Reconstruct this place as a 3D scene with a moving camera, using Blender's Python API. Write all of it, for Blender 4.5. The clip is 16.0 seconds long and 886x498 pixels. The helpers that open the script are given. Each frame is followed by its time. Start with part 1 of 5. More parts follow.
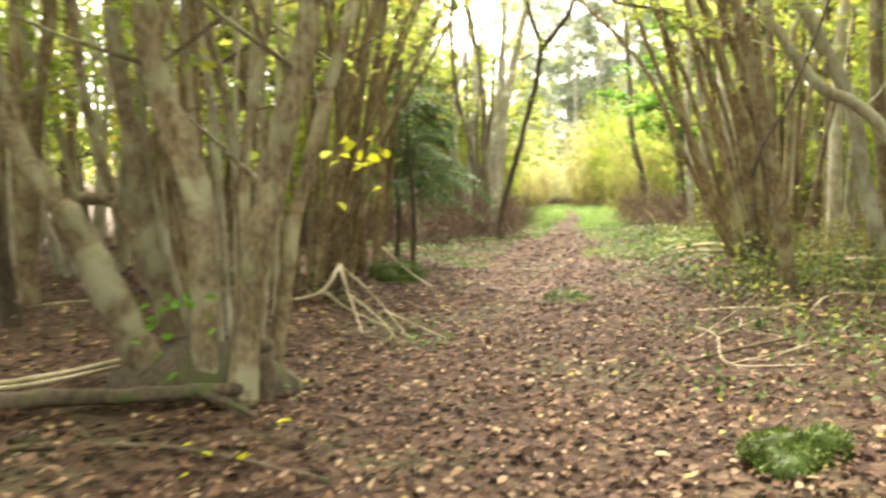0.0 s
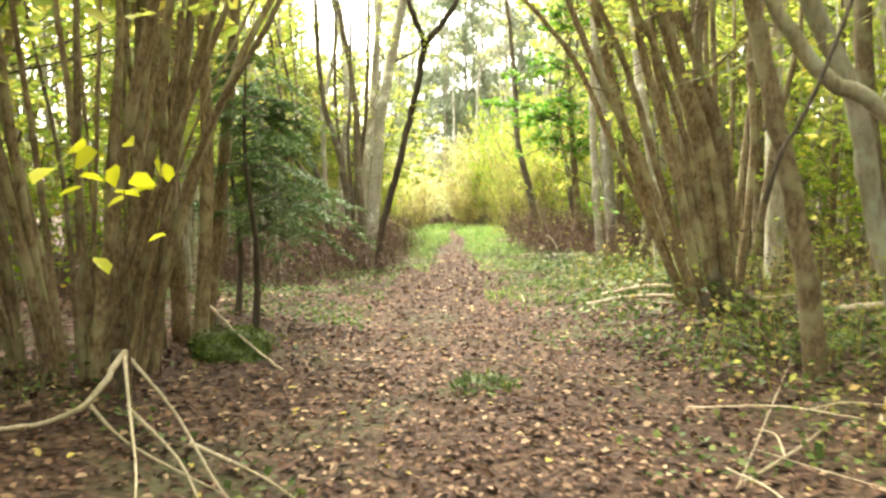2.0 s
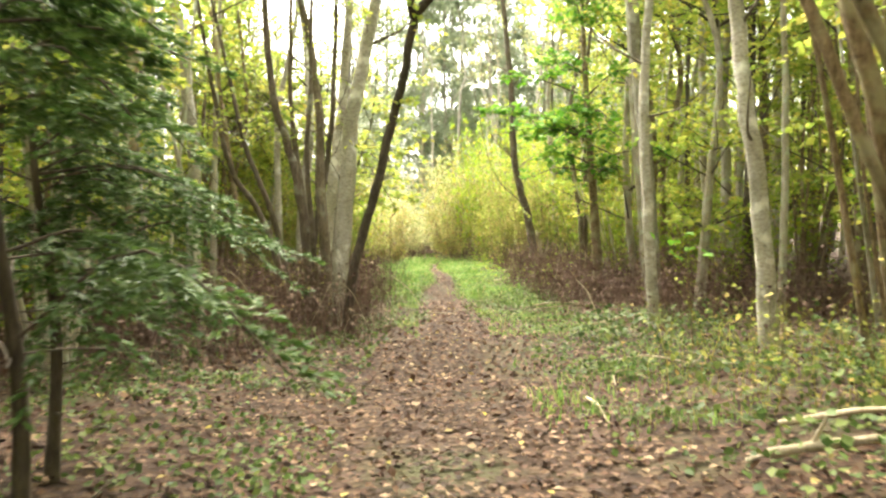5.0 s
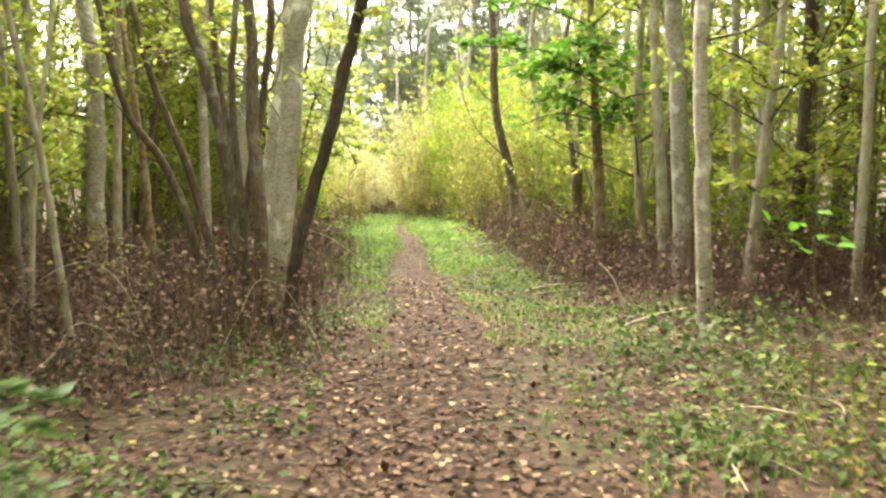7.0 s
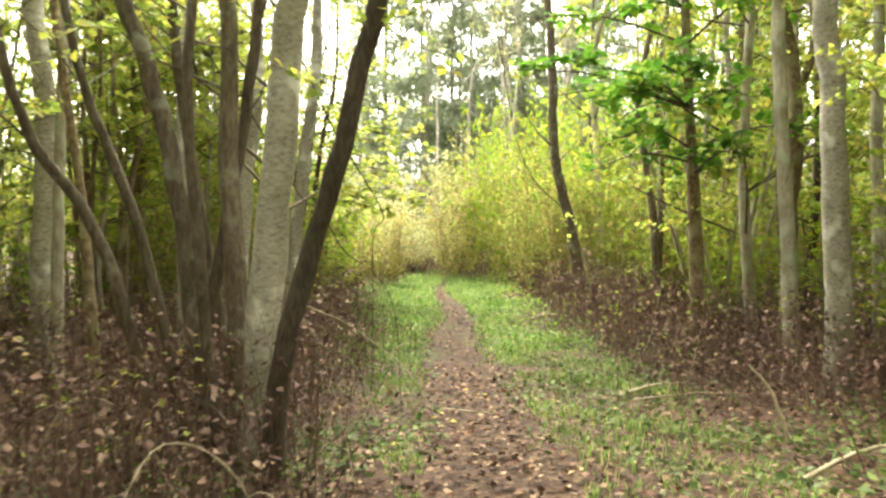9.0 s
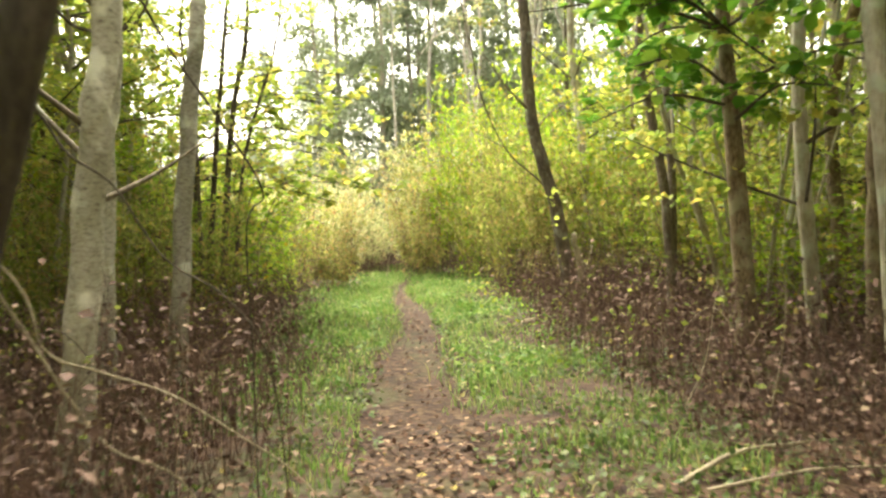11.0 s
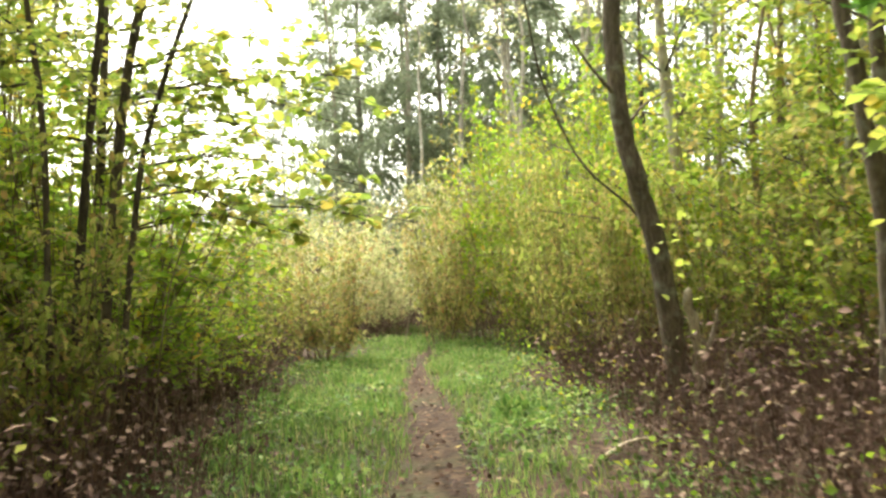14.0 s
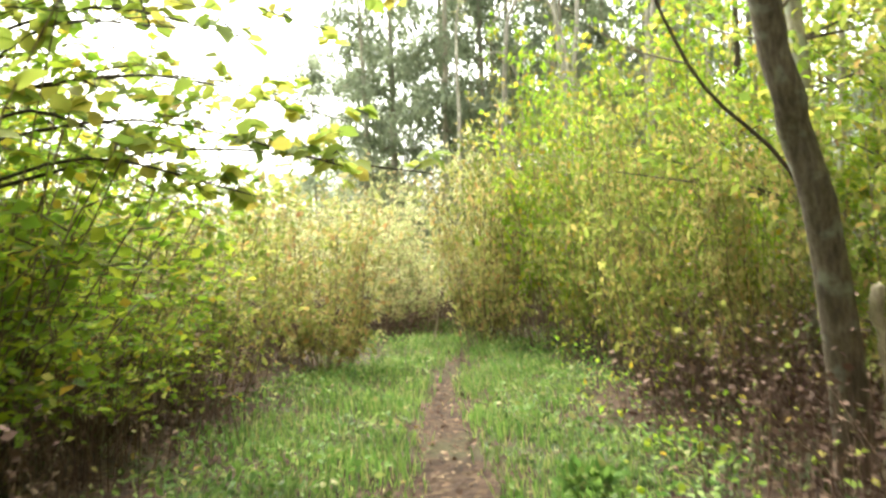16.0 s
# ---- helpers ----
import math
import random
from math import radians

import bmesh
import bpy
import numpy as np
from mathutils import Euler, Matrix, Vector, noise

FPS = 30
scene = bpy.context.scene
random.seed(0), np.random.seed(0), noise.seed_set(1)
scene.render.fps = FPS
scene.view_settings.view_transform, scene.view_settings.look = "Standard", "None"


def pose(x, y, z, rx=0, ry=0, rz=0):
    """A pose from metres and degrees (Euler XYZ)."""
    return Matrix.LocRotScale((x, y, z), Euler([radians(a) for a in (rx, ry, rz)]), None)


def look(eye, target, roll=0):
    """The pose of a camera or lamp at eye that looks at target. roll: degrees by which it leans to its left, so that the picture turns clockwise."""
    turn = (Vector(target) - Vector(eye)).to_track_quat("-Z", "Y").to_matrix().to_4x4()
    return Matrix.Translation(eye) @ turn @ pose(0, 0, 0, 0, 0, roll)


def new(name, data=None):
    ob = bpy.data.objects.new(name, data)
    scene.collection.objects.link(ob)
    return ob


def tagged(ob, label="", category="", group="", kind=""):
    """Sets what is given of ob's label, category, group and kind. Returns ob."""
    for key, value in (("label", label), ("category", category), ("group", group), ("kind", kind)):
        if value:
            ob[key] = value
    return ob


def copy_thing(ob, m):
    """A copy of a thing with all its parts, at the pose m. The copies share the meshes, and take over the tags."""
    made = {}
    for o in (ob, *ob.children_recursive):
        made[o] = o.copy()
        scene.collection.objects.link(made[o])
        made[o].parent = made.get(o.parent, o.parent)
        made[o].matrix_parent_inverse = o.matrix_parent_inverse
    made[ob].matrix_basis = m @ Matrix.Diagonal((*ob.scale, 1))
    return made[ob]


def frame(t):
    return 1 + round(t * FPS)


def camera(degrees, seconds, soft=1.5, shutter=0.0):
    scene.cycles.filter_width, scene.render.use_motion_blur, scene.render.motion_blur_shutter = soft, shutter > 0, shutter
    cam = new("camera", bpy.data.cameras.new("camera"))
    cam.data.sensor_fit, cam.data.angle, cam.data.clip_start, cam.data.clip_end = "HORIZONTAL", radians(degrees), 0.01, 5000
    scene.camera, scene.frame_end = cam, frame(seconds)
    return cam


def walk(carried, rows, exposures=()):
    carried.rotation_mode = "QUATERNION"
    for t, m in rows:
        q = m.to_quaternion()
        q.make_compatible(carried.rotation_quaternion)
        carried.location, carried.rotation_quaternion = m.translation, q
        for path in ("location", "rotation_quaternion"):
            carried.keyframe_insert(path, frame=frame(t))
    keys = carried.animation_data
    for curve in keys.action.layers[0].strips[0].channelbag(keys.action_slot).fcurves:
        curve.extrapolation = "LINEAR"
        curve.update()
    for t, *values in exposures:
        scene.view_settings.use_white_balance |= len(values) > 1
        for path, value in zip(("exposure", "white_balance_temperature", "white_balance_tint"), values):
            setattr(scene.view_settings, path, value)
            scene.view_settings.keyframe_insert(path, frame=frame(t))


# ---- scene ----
cam = camera(52.1, 16.0, soft=2.5, shutter=0.5)
PATH = [
    (0.0, 0.000, 0.000, 1.400, 83.50, 0.50, -0.10),
    (0.5, -0.007, 0.821, 1.380, 83.70, 0.30, -5.70),
    (1.0, 0.059, 1.623, 1.380, 85.10, 0.10, -6.90),
    (1.5, 0.092, 2.405, 1.380, 86.10, 0.30, -9.30),
    (2.0, 0.164, 3.180, 1.380, 84.40, 0.70, -8.00),
    (2.5, 0.164, 3.955, 1.328, 84.30, 0.30, -8.40),
    (3.0, 0.210, 4.724, 1.275, 84.80, 1.60, -7.70),
    (3.5, 0.217, 5.499, 1.242, 84.90, 0.20, -7.50),
    (4.0, 0.283, 6.255, 1.242, 86.30, 0.80, -8.80),
    (6.5, 0.792, 10.327, 1.240, 84.14, -0.70, -11.28),
    (7.0, 0.889, 11.155, 1.230, 83.04, -0.30, -12.28),
    (7.5, 1.006, 11.947, 1.204, 83.64, -1.80, -11.28),
    (8.0, 1.086, 12.734, 1.196, 87.04, -0.30, -11.88),
    (8.5, 1.218, 13.543, 1.154, 86.74, -1.00, -9.78),
    (11.0, 2.194, 17.723, 0.896, 85.97, 2.00, -11.90),
    (11.5, 2.420, 18.567, 0.850, 87.87, 2.30, -9.10),
    (12.0, 2.617, 19.409, 0.805, 87.67, 2.20, -11.60),
    (12.5, 2.814, 20.251, 0.759, 86.97, 2.80, -11.90),
    (13.0, 2.938, 21.090, 0.714, 88.87, 1.70, -10.70),
    (13.5, 3.109, 21.938, 0.686, 88.67, 3.10, -9.40),
    (14.0, 3.214, 22.773, 0.642, 89.37, 1.70, -9.80),
    (14.5, 3.372, 23.605, 0.606, 89.27, 2.20, -6.60),
    (15.0, 3.534, 24.454, 0.543, 89.17, 1.30, -7.80),
    (15.5, 3.725, 25.307, 0.506, 87.17, 2.00, -7.80),
    (16.0, 3.871, 26.123, 0.488, 88.57, 1.40, -7.10),
]
walk(cam, [(t, pose(*p)) for t, *p in PATH], exposures=[(0.0, 3.55, 7350, 6), (4.0, 3.4, 7350, 4), (6.5, 3.22, 7300, 4), (7.5, 3.35, 7300, 3), (8.0, 3.42, 7300, 3), (8.5, 3.2, 7300, 3), (11.0, 2.9, 7550, 4), (12.0, 2.42, 7500, 4), (14.0, 2.52, 7100, 3), (16.0, 2.65, 6900, 1)])
scene.render.film_transparent = False

# ---- light: bright overcast sky with a weak wide sun ahead of the walker ----
SUN_EL, SUN_AZ = 56.0, 352.0   # degrees; azimuth clockwise from +y
world = bpy.data.worlds.new("sky")
scene.world = world
world.use_nodes = True
wn, wl = world.node_tree.nodes, world.node_tree.links
wn.clear()
sky = wn.new("ShaderNodeTexSky")
sky.sky_type, sky.sun_disc = "NISHITA", False
sky.sun_elevation, sky.sun_rotation = radians(SUN_EL), radians(SUN_AZ)
sky.air_density, sky.dust_density, sky.ozone_density = 1.0, 4.0, 0.6
soften = wn.new("ShaderNodeHueSaturation")
soften.inputs["Saturation"].default_value = 0.22
back = wn.new("ShaderNodeBackground")
back.inputs["Strength"].default_value = 0.15
wout = wn.new("ShaderNodeOutputWorld")
wl.new(sky.outputs[0], soften.inputs["Color"])
wl.new(soften.outputs[0], back.inputs["Color"])
wl.new(back.outputs[0], wout.inputs["Surface"])
sun_data = bpy.data.lights.new("sun", "SUN")
sun_data.energy, sun_data.angle, sun_data.color = 0.75, radians(50), (1.0, 0.94, 0.83)
sun = new("sun", sun_data)
_a, _e = radians(SUN_AZ), radians(SUN_EL)
sun.matrix_world = look(Vector((math.sin(_a) * math.cos(_e), math.cos(_a) * math.cos(_e), math.sin(_e))) * 40, (0, 0, 0))


# ---- materials ----
def material(name):
    m = bpy.data.materials.new(name)
    m.use_nodes = True
    nodes = m.node_tree.nodes
    nodes.clear()
    out = nodes.new("ShaderNodeOutputMaterial")
    return m, nodes, m.node_tree.links, out


def ramp_node(nodes, stops):
    r = nodes.new("ShaderNodeValToRGB")
    while len(r.color_ramp.elements) < len(stops):
        r.color_ramp.elements.new(0.5)
    for el, (at, col) in zip(r.color_ramp.elements, stops):
        el.position, el.color = at, (*col, 1)
    return r


def bark(name, dark, mid, light, scale=9.0, stretch=0.25, patch=None, patch_at=0.62, rough=0.85, bump=0.35):
    m, n, l, out = material(name)
    b = n.new("ShaderNodeBsdfPrincipled")
    b.inputs["Roughness"].default_value = rough
    b.inputs["Specular IOR Level"].default_value = 0.25
    tc = n.new("ShaderNodeTexCoord")
    mp = n.new("ShaderNodeMapping")
    mp.inputs["Scale"].default_value = (scale, scale, scale * stretch)
    nz = n.new("ShaderNodeTexNoise")
    nz.inputs["Scale"].default_value, nz.inputs["Detail"].default_value, nz.inputs["Roughness"].default_value = 2.2, 6, 0.65
    cr = ramp_node(n, [(0.28, dark), (0.48, mid), (0.74, light)])
    l.new(tc.outputs["Object"], mp.inputs["Vector"])
    l.new(mp.outputs[0], nz.inputs["Vector"])
    l.new(nz.outputs["Fac"], cr.inputs["Fac"])
    colour = cr.outputs[0]
    if patch:
        pz = n.new("ShaderNodeTexNoise")
        pz.inputs["Scale"].default_value, pz.inputs["Detail"].default_value = 5.0, 5
        l.new(tc.outputs["Object"], pz.inputs["Vector"])
        pr = ramp_node(n, [(patch_at - 0.06, (0, 0, 0)), (patch_at + 0.06, (1, 1, 1))])
        l.new(pz.outputs["Fac"], pr.inputs["Fac"])
        mx = n.new("ShaderNodeMix")
        mx.data_type = "RGBA"
        l.new(pr.outputs[0], mx.inputs["Factor"])
        l.new(colour, mx.inputs["A"])
        mx.inputs["B"].default_value = (*patch, 1)
        colour = mx.outputs["Result"]
    # broad damp stains and algae blotches on the bark
    sz = n.new("ShaderNodeTexNoise")
    sz.inputs["Scale"].default_value, sz.inputs["Detail"].default_value = 2.4, 4
    l.new(tc.outputs["Object"], sz.inputs["Vector"])
    sr = ramp_node(n, [(0.36, (0.74, 0.74, 0.64)), (0.5, (1.0, 1.0, 0.95)), (0.62, (1.15, 1.13, 1.10))])
    l.new(sz.outputs["Fac"], sr.inputs["Fac"])
    st = n.new("ShaderNodeMix")
    st.data_type, st.blend_type = "RGBA", "MULTIPLY"
    st.inputs["Factor"].default_value = 1.0
    l.new(colour, st.inputs["A"])
    l.new(sr.outputs[0], st.inputs["B"])
    colour = st.outputs["Result"]
    oi = n.new("ShaderNodeObjectInfo")
    hs = n.new("ShaderNodeHueSaturation")
    mr = n.new("ShaderNodeMapRange")
    mr.inputs["To Min"].default_value, mr.inputs["To Max"].default_value = 0.75, 1.2
    l.new(oi.outputs["Random"], mr.inputs["Value"])
    l.new(mr.outputs[0], hs.inputs["Value"])
    l.new(colour, hs.inputs["Color"])
    l.new(hs.outputs[0], b.inputs["Base Color"])
    bp = n.new("ShaderNodeBump")
    bp.inputs["Strength"].default_value, bp.inputs["Distance"].default_value = bump, 0.02
    l.new(nz.outputs["Fac"], bp.inputs["Height"])
    l.new(bp.outputs[0], b.inputs["Normal"])
    l.new(b.outputs[0], out.inputs["Surface"])
    return m


def leafy(name, stops, through_share=0.45, rough=0.5, vein=True):
    """Thin leaves: each leaf its own tint, light passes through."""
    m, n, l, out = material(name)
    g = n.new("ShaderNodeNewGeometry")
    cr = ramp_node(n, stops)
    l.new(g.outputs["Random Per Island"], cr.inputs["Fac"])
    tc = n.new("ShaderNodeTexCoord")
    nz = n.new("ShaderNodeTexNoise")
    nz.inputs["Scale"].default_value, nz.inputs["Detail"].default_value = 1.1, 3
    l.new(tc.outputs["Object"], nz.inputs["Vector"])
    mr = n.new("ShaderNodeMapRange")
    mr.inputs["From Min"].default_value, mr.inputs["From Max"].default_value = 0.3, 0.7
    mr.inputs["To Min"].default_value, mr.inputs["To Max"].default_value = 0.75, 1.25
    hs = n.new("ShaderNodeHueSaturation")
    l.new(nz.outputs["Fac"], mr.inputs["Value"])
    l.new(mr.outputs[0], hs.inputs["Value"])
    l.new(cr.outputs[0], hs.inputs["Color"])
    b = n.new("ShaderNodeBsdfPrincipled")
    b.inputs["Roughness"].default_value = rough
    b.inputs["Specular IOR Level"].default_value = 0.15
    t = n.new("ShaderNodeBsdfTranslucent")
    mx = n.new("ShaderNodeMixShader")
    mx.inputs["Fac"].default_value = through_share
    l.new(hs.outputs[0], b.inputs["Base Color"])
    l.new(hs.outputs[0], t.inputs["Color"])
    l.new(b.outputs[0], mx.inputs[1])
    l.new(t.outputs[0], mx.inputs[2])
    l.new(mx.outputs[0], out.inputs["Surface"])
    return m


def soil(name):
    m, n, l, out = material(name)
    b = n.new("ShaderNodeBsdfPrincipled")
    b.inputs["Roughness"].default_value = 0.95
    b.inputs["Specular IOR Level"].default_value = 0.15
    tc = n.new("ShaderNodeTexCoord")
    fine = n.new("ShaderNodeTexVoronoi")
    fine.inputs["Scale"].default_value = 17.0
    cr = ramp_node(n, [(0.0, (0.022, 0.013, 0.009)), (0.4, (0.042, 0.024, 0.016)), (0.75, (0.063, 0.038, 0.025)), (1.0, (0.10, 0.066, 0.042))])
    sep = n.new("ShaderNodeSeparateColor")
    l.new(tc.outputs["Object"], fine.inputs["Vector"])
    l.new(fine.outputs["Color"], sep.inputs[0])
    l.new(sep.outputs[0], cr.inputs["Fac"])
    big = n.new("ShaderNodeTexNoise")
    big.inputs["Scale"].default_value, big.inputs["Detail"].default_value = 0.9, 6
    l.new(tc.outputs["Object"], big.inputs["Vector"])
    br = ramp_node(n, [(0.52, (0, 0, 0)), (0.68, (1, 1, 1))])
    l.new(big.outputs["Fac"], br.inputs["Fac"])
    mx = n.new("ShaderNodeMix")
    mx.data_type = "RGBA"
    l.new(br.outputs[0], mx.inputs["Factor"])
    l.new(cr.outputs[0], mx.inputs["A"])
    mx.inputs["B"].default_value = (0.055, 0.052, 0.026, 1)
    l.new(mx.outputs["Result"], b.inputs["Base Color"])
    bp = n.new("ShaderNodeBump")
    bp.inputs["Strength"].default_value, bp.inputs["Distance"].default_value = 0.6, 0.02
    l.new(fine.outputs["Distance"], bp.inputs["Height"])
    l.new(bp.outputs[0], b.inputs["Normal"])
    l.new(b.outputs[0], out.inputs["Surface"])
    return m


HAZEL_BARK = bark("hazel_bark", (0.05, 0.036, 0.022), (0.165, 0.118, 0.072), (0.33, 0.255, 0.165), 18, 0.42, (0.25, 0.225, 0.14), 0.57, bump=0.45)
OLD_HAZEL_BARK = bark("old_hazel_bark", (0.055, 0.042, 0.028), (0.185, 0.142, 0.094), (0.37, 0.31, 0.22), 17, 0.42, (0.30, 0.285, 0.20), 0.56, bump=0.6)
ALDER_BARK = bark("alder_bark", (0.045, 0.036, 0.028), (0.115, 0.09, 0.066), (0.21, 0.175, 0.13), 14, 0.3, (0.24, 0.24, 0.19), 0.64, bump=0.6)
GREY_BARK = bark("grey_bark", (0.17, 0.14, 0.11), (0.33, 0.29, 0.23), (0.46, 0.42, 0.35), 12, 0.3, (0.40, 0.41, 0.33), 0.58)
BIRCH_BARK = bark("birch_bark", (0.13, 0.11, 0.09), (0.33, 0.30, 0.25), (0.46, 0.43, 0.37), 10, 1.8, (0.62, 0.60, 0.54), 0.62)
DARK_BARK = bark("dark_bark", (0.035, 0.028, 0.022), (0.07, 0.055, 0.042), (0.13, 0.105, 0.08), 16, 0.3)
DEAD_WOOD = bark("dead_wood", (0.20, 0.16, 0.11), (0.36, 0.30, 0.22), (0.50, 0.43, 0.33), 20, 0.3)
ROTTEN = bark("rotten_wood", (0.03, 0.022, 0.016), (0.075, 0.057, 0.042), (0.145, 0.115, 0.085), 14, 0.4, (0.06, 0.075, 0.025), 0.6)
STALK = leafy("brown_stalks", [(0.0, (0.055, 0.032, 0.026)), (0.5, (0.125, 0.074, 0.057)), (0.88, (0.18, 0.115, 0.087)), (1.0, (0.26, 0.19, 0.13))], 0.05, 0.8)
LEAF_HAZEL = leafy("hazel_leaf", [(0.0, (0.18, 0.27, 0.05)), (0.45, (0.30, 0.38, 0.07)), (0.82, (0.44, 0.45, 0.09)), (1.0, (0.52, 0.42, 0.09))], 0.6)
LEAF_SHRUB = leafy("shrub_leaf", [(0.0, (0.14, 0.20, 0.04)), (0.4, (0.25, 0.29, 0.06)), (0.75, (0.36, 0.35, 0.10)), (1.0, (0.42, 0.28, 0.10))], 0.6)
LEAF_BUSH = leafy("hazel_bush_leaf", [(0.0, (0.16, 0.29, 0.03)), (0.5, (0.27, 0.39, 0.04)), (0.9, (0.40, 0.44, 0.05)), (1.0, (0.52, 0.34, 0.05))], 0.62)
LEAF_AUTUMN = leafy("autumn_leaf", [(0.0, (0.24, 0.28, 0.08)), (0.5, (0.38, 0.37, 0.12)), (0.85, (0.48, 0.37, 0.16)), (1.0, (0.45, 0.25, 0.11))], 0.5)
# far leaves paled so the bright glare of the clearing sits in the colour
LEAF_GLARE = leafy("glare_bush_leaf", [(0.0, (0.36, 0.42, 0.17)), (0.5, (0.50, 0.52, 0.24)), (0.85, (0.60, 0.54, 0.30)), (1.0, (0.56, 0.38, 0.20))], 0.5)
WITHERED = leafy("withered_leaf", [(0.0, (0.055, 0.033, 0.025)), (0.6, (0.11, 0.066, 0.049)), (0.94, (0.125, 0.078, 0.057)), (1.0, (0.16, 0.11, 0.075))], 0.15, 0.8)
LEAF_YELLOW = leafy("yellow_leaf", [(0.0, (0.30, 0.36, 0.03)), (0.6, (0.46, 0.46, 0.03)), (1.0, (0.58, 0.50, 0.05))], 0.45)
LEAF_GREEN = leafy("green_leaf", [(0.0, (0.07, 0.19, 0.025)), (0.6, (0.13, 0.29, 0.03)), (1.0, (0.25, 0.36, 0.05))], 0.45)
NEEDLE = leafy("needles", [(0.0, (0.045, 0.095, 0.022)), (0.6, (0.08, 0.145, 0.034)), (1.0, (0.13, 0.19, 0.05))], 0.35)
# far pine needles lightened towards grey: distance haze put into the colour
HAZE_NEEDLE = leafy("haze_needles", [(0.0, (0.20, 0.24, 0.15)), (1.0, (0.33, 0.37, 0.24))], 0.55)
GRASS = leafy("grass_blade", [(0.0, (0.08, 0.17, 0.035)), (0.5, (0.16, 0.28, 0.06)), (0.85, (0.26, 0.36, 0.09)), (1.0, (0.42, 0.37, 0.17))], 0.4)
HERB = leafy("herb_leaf", [(0.0, (0.042, 0.075, 0.02)), (0.6, (0.085, 0.13, 0.036)), (1.0, (0.16, 0.19, 0.055))], 0.35)
LITTER = leafy("fallen_leaf", [(0.0, (0.024, 0.012, 0.007)), (0.4, (0.058, 0.028, 0.017)), (0.72, (0.10, 0.052, 0.032)), (0.9, (0.18, 0.108, 0.068)), (0.985, (0.32, 0.225, 0.145)), (1.0, (0.33, 0.27, 0.05))], 0.1, 0.7)
MOSS = leafy("moss", [(0.0, (0.04, 0.065, 0.014)), (0.6, (0.09, 0.13, 0.027)), (1.0, (0.17, 0.21, 0.05))], 0.2)
SOIL = soil("forest_soil")

# ---- ground ----
GROUND_Y = (-40, 0, 6, 10, 14, 18, 26, 31, 42, 70, 400)
GROUND_Z = (0.3, 0, -0.14, -0.23, -0.34, -0.54, -0.93, -1.1, -1.5, -2.2, -2.2)
TRACK_Y = (-6, 0, 6, 13, 18, 26, 29, 33.6, 42, 50)
TRACK_X = (0.2, 0.4, 0.7, 1.5, 2.4, 3.6, 4.1, 4.8, 6.2, 6.8)


def step(a, b, v):
    s = np.clip((v - a) / (b - a), 0, 1)
    return s * s * (3 - 2 * s)


def track_x(y):
    return np.interp(y, TRACK_Y, TRACK_X)


def ground_z(x, y):
    x, y = np.asarray(x, float), np.asarray(y, float)
    z = np.interp(y, GROUND_Y, GROUND_Z)
    side = np.abs(x - track_x(y))
    z = z + 0.2 * step(0.8, 2.6, side) * (1 - step(12, 17, y))
    near = 1 - step(30, 60, np.hypot(x - 2, y - 18))
    return z + near * (0.025 * np.sin(2.1 * x + 0.7 * y) + 0.02 * np.sin(1.3 * y - 2.4 * x + 1) + 0.012 * np.sin(5.1 * x) * np.cos(4.3 * y)) * step(0.2, 1.2, side + 0.35)


def mesh_np(name, verts, faces, mat=None, smooth=False):
    me = bpy.data.meshes.new(name)
    verts = np.asarray(verts, np.float32)
    faces = [np.asarray(f, np.int32) for f in faces if len(f)]
    me.vertices.add(len(verts))
    me.vertices.foreach_set("co", verts.ravel())
    loops = np.concatenate([f.ravel() for f in faces])
    sizes = np.concatenate([np.full(len(f), f.shape[1], np.int32) for f in faces])
    me.loops.add(len(loops))
    me.loops.foreach_set("vertex_index", loops)
    me.polygons.add(len(sizes))
    me.polygons.foreach_set("loop_start", np.concatenate([[0], np.cumsum(sizes)[:-1]]).astype(np.int32))
    me.polygons.foreach_set("loop_total", sizes)
    if smooth:
        me.polygons.foreach_set("use_smooth", np.ones(len(sizes), bool))
    me.update(calc_edges=True)
    if mat:
        me.materials.append(mat)
    return me


def grid_ground():
    xs = np.concatenate([[-400, -200, -100, -60, -35], np.arange(-22, 26, 0.4), [40, 70, 110, 200, 400]])
    ys = np.concatenate([[-200, -80, -40, -20], np.arange(-10, 62, 0.4), [75, 100, 150, 250, 420]])
    X, Y = np.meshgrid(xs, ys)
    V = np.stack([X, Y, ground_z(X, Y)], -1).reshape(-1, 3)
    w = len(xs)
    i = (np.arange(len(ys) - 1)[:, None] * w + np.arange(w - 1)[None]).reshape(-1)
    return V, np.stack([i, i + 1, i + w + 1, i + w], -1)


V, Q = grid_ground()
ground = tagged(new("ground", mesh_np("ground", V, [Q], SOIL, True)), "brown woodland soil sloping gently down along a footpath", "ground", kind="structure")

rng = np.random.default_rng(7)


# ---- shapes ----
def curve_points(ctrl, n):
    """A smooth line of n points through the control points."""
    P = np.asarray(ctrl, float)
    if len(P) == 2:
        P = np.array([P[0], (P[0] + P[1]) / 2, P[1]])
    E = np.vstack([2 * P[0] - P[1], P, 2 * P[-1] - P[-2]])
    seg = np.linspace(0, len(P) - 1 - 1e-6, n)
    k, u = seg.astype(int), (seg % 1)[:, None]
    a, b, c, d = E[k], E[k + 1], E[k + 2], E[k + 3]
    return 0.5 * (2 * b + (c - a) * u + (2 * a - 5 * b + 4 * c - d) * u ** 2 + (3 * b - a - 3 * c + d) * u ** 3)


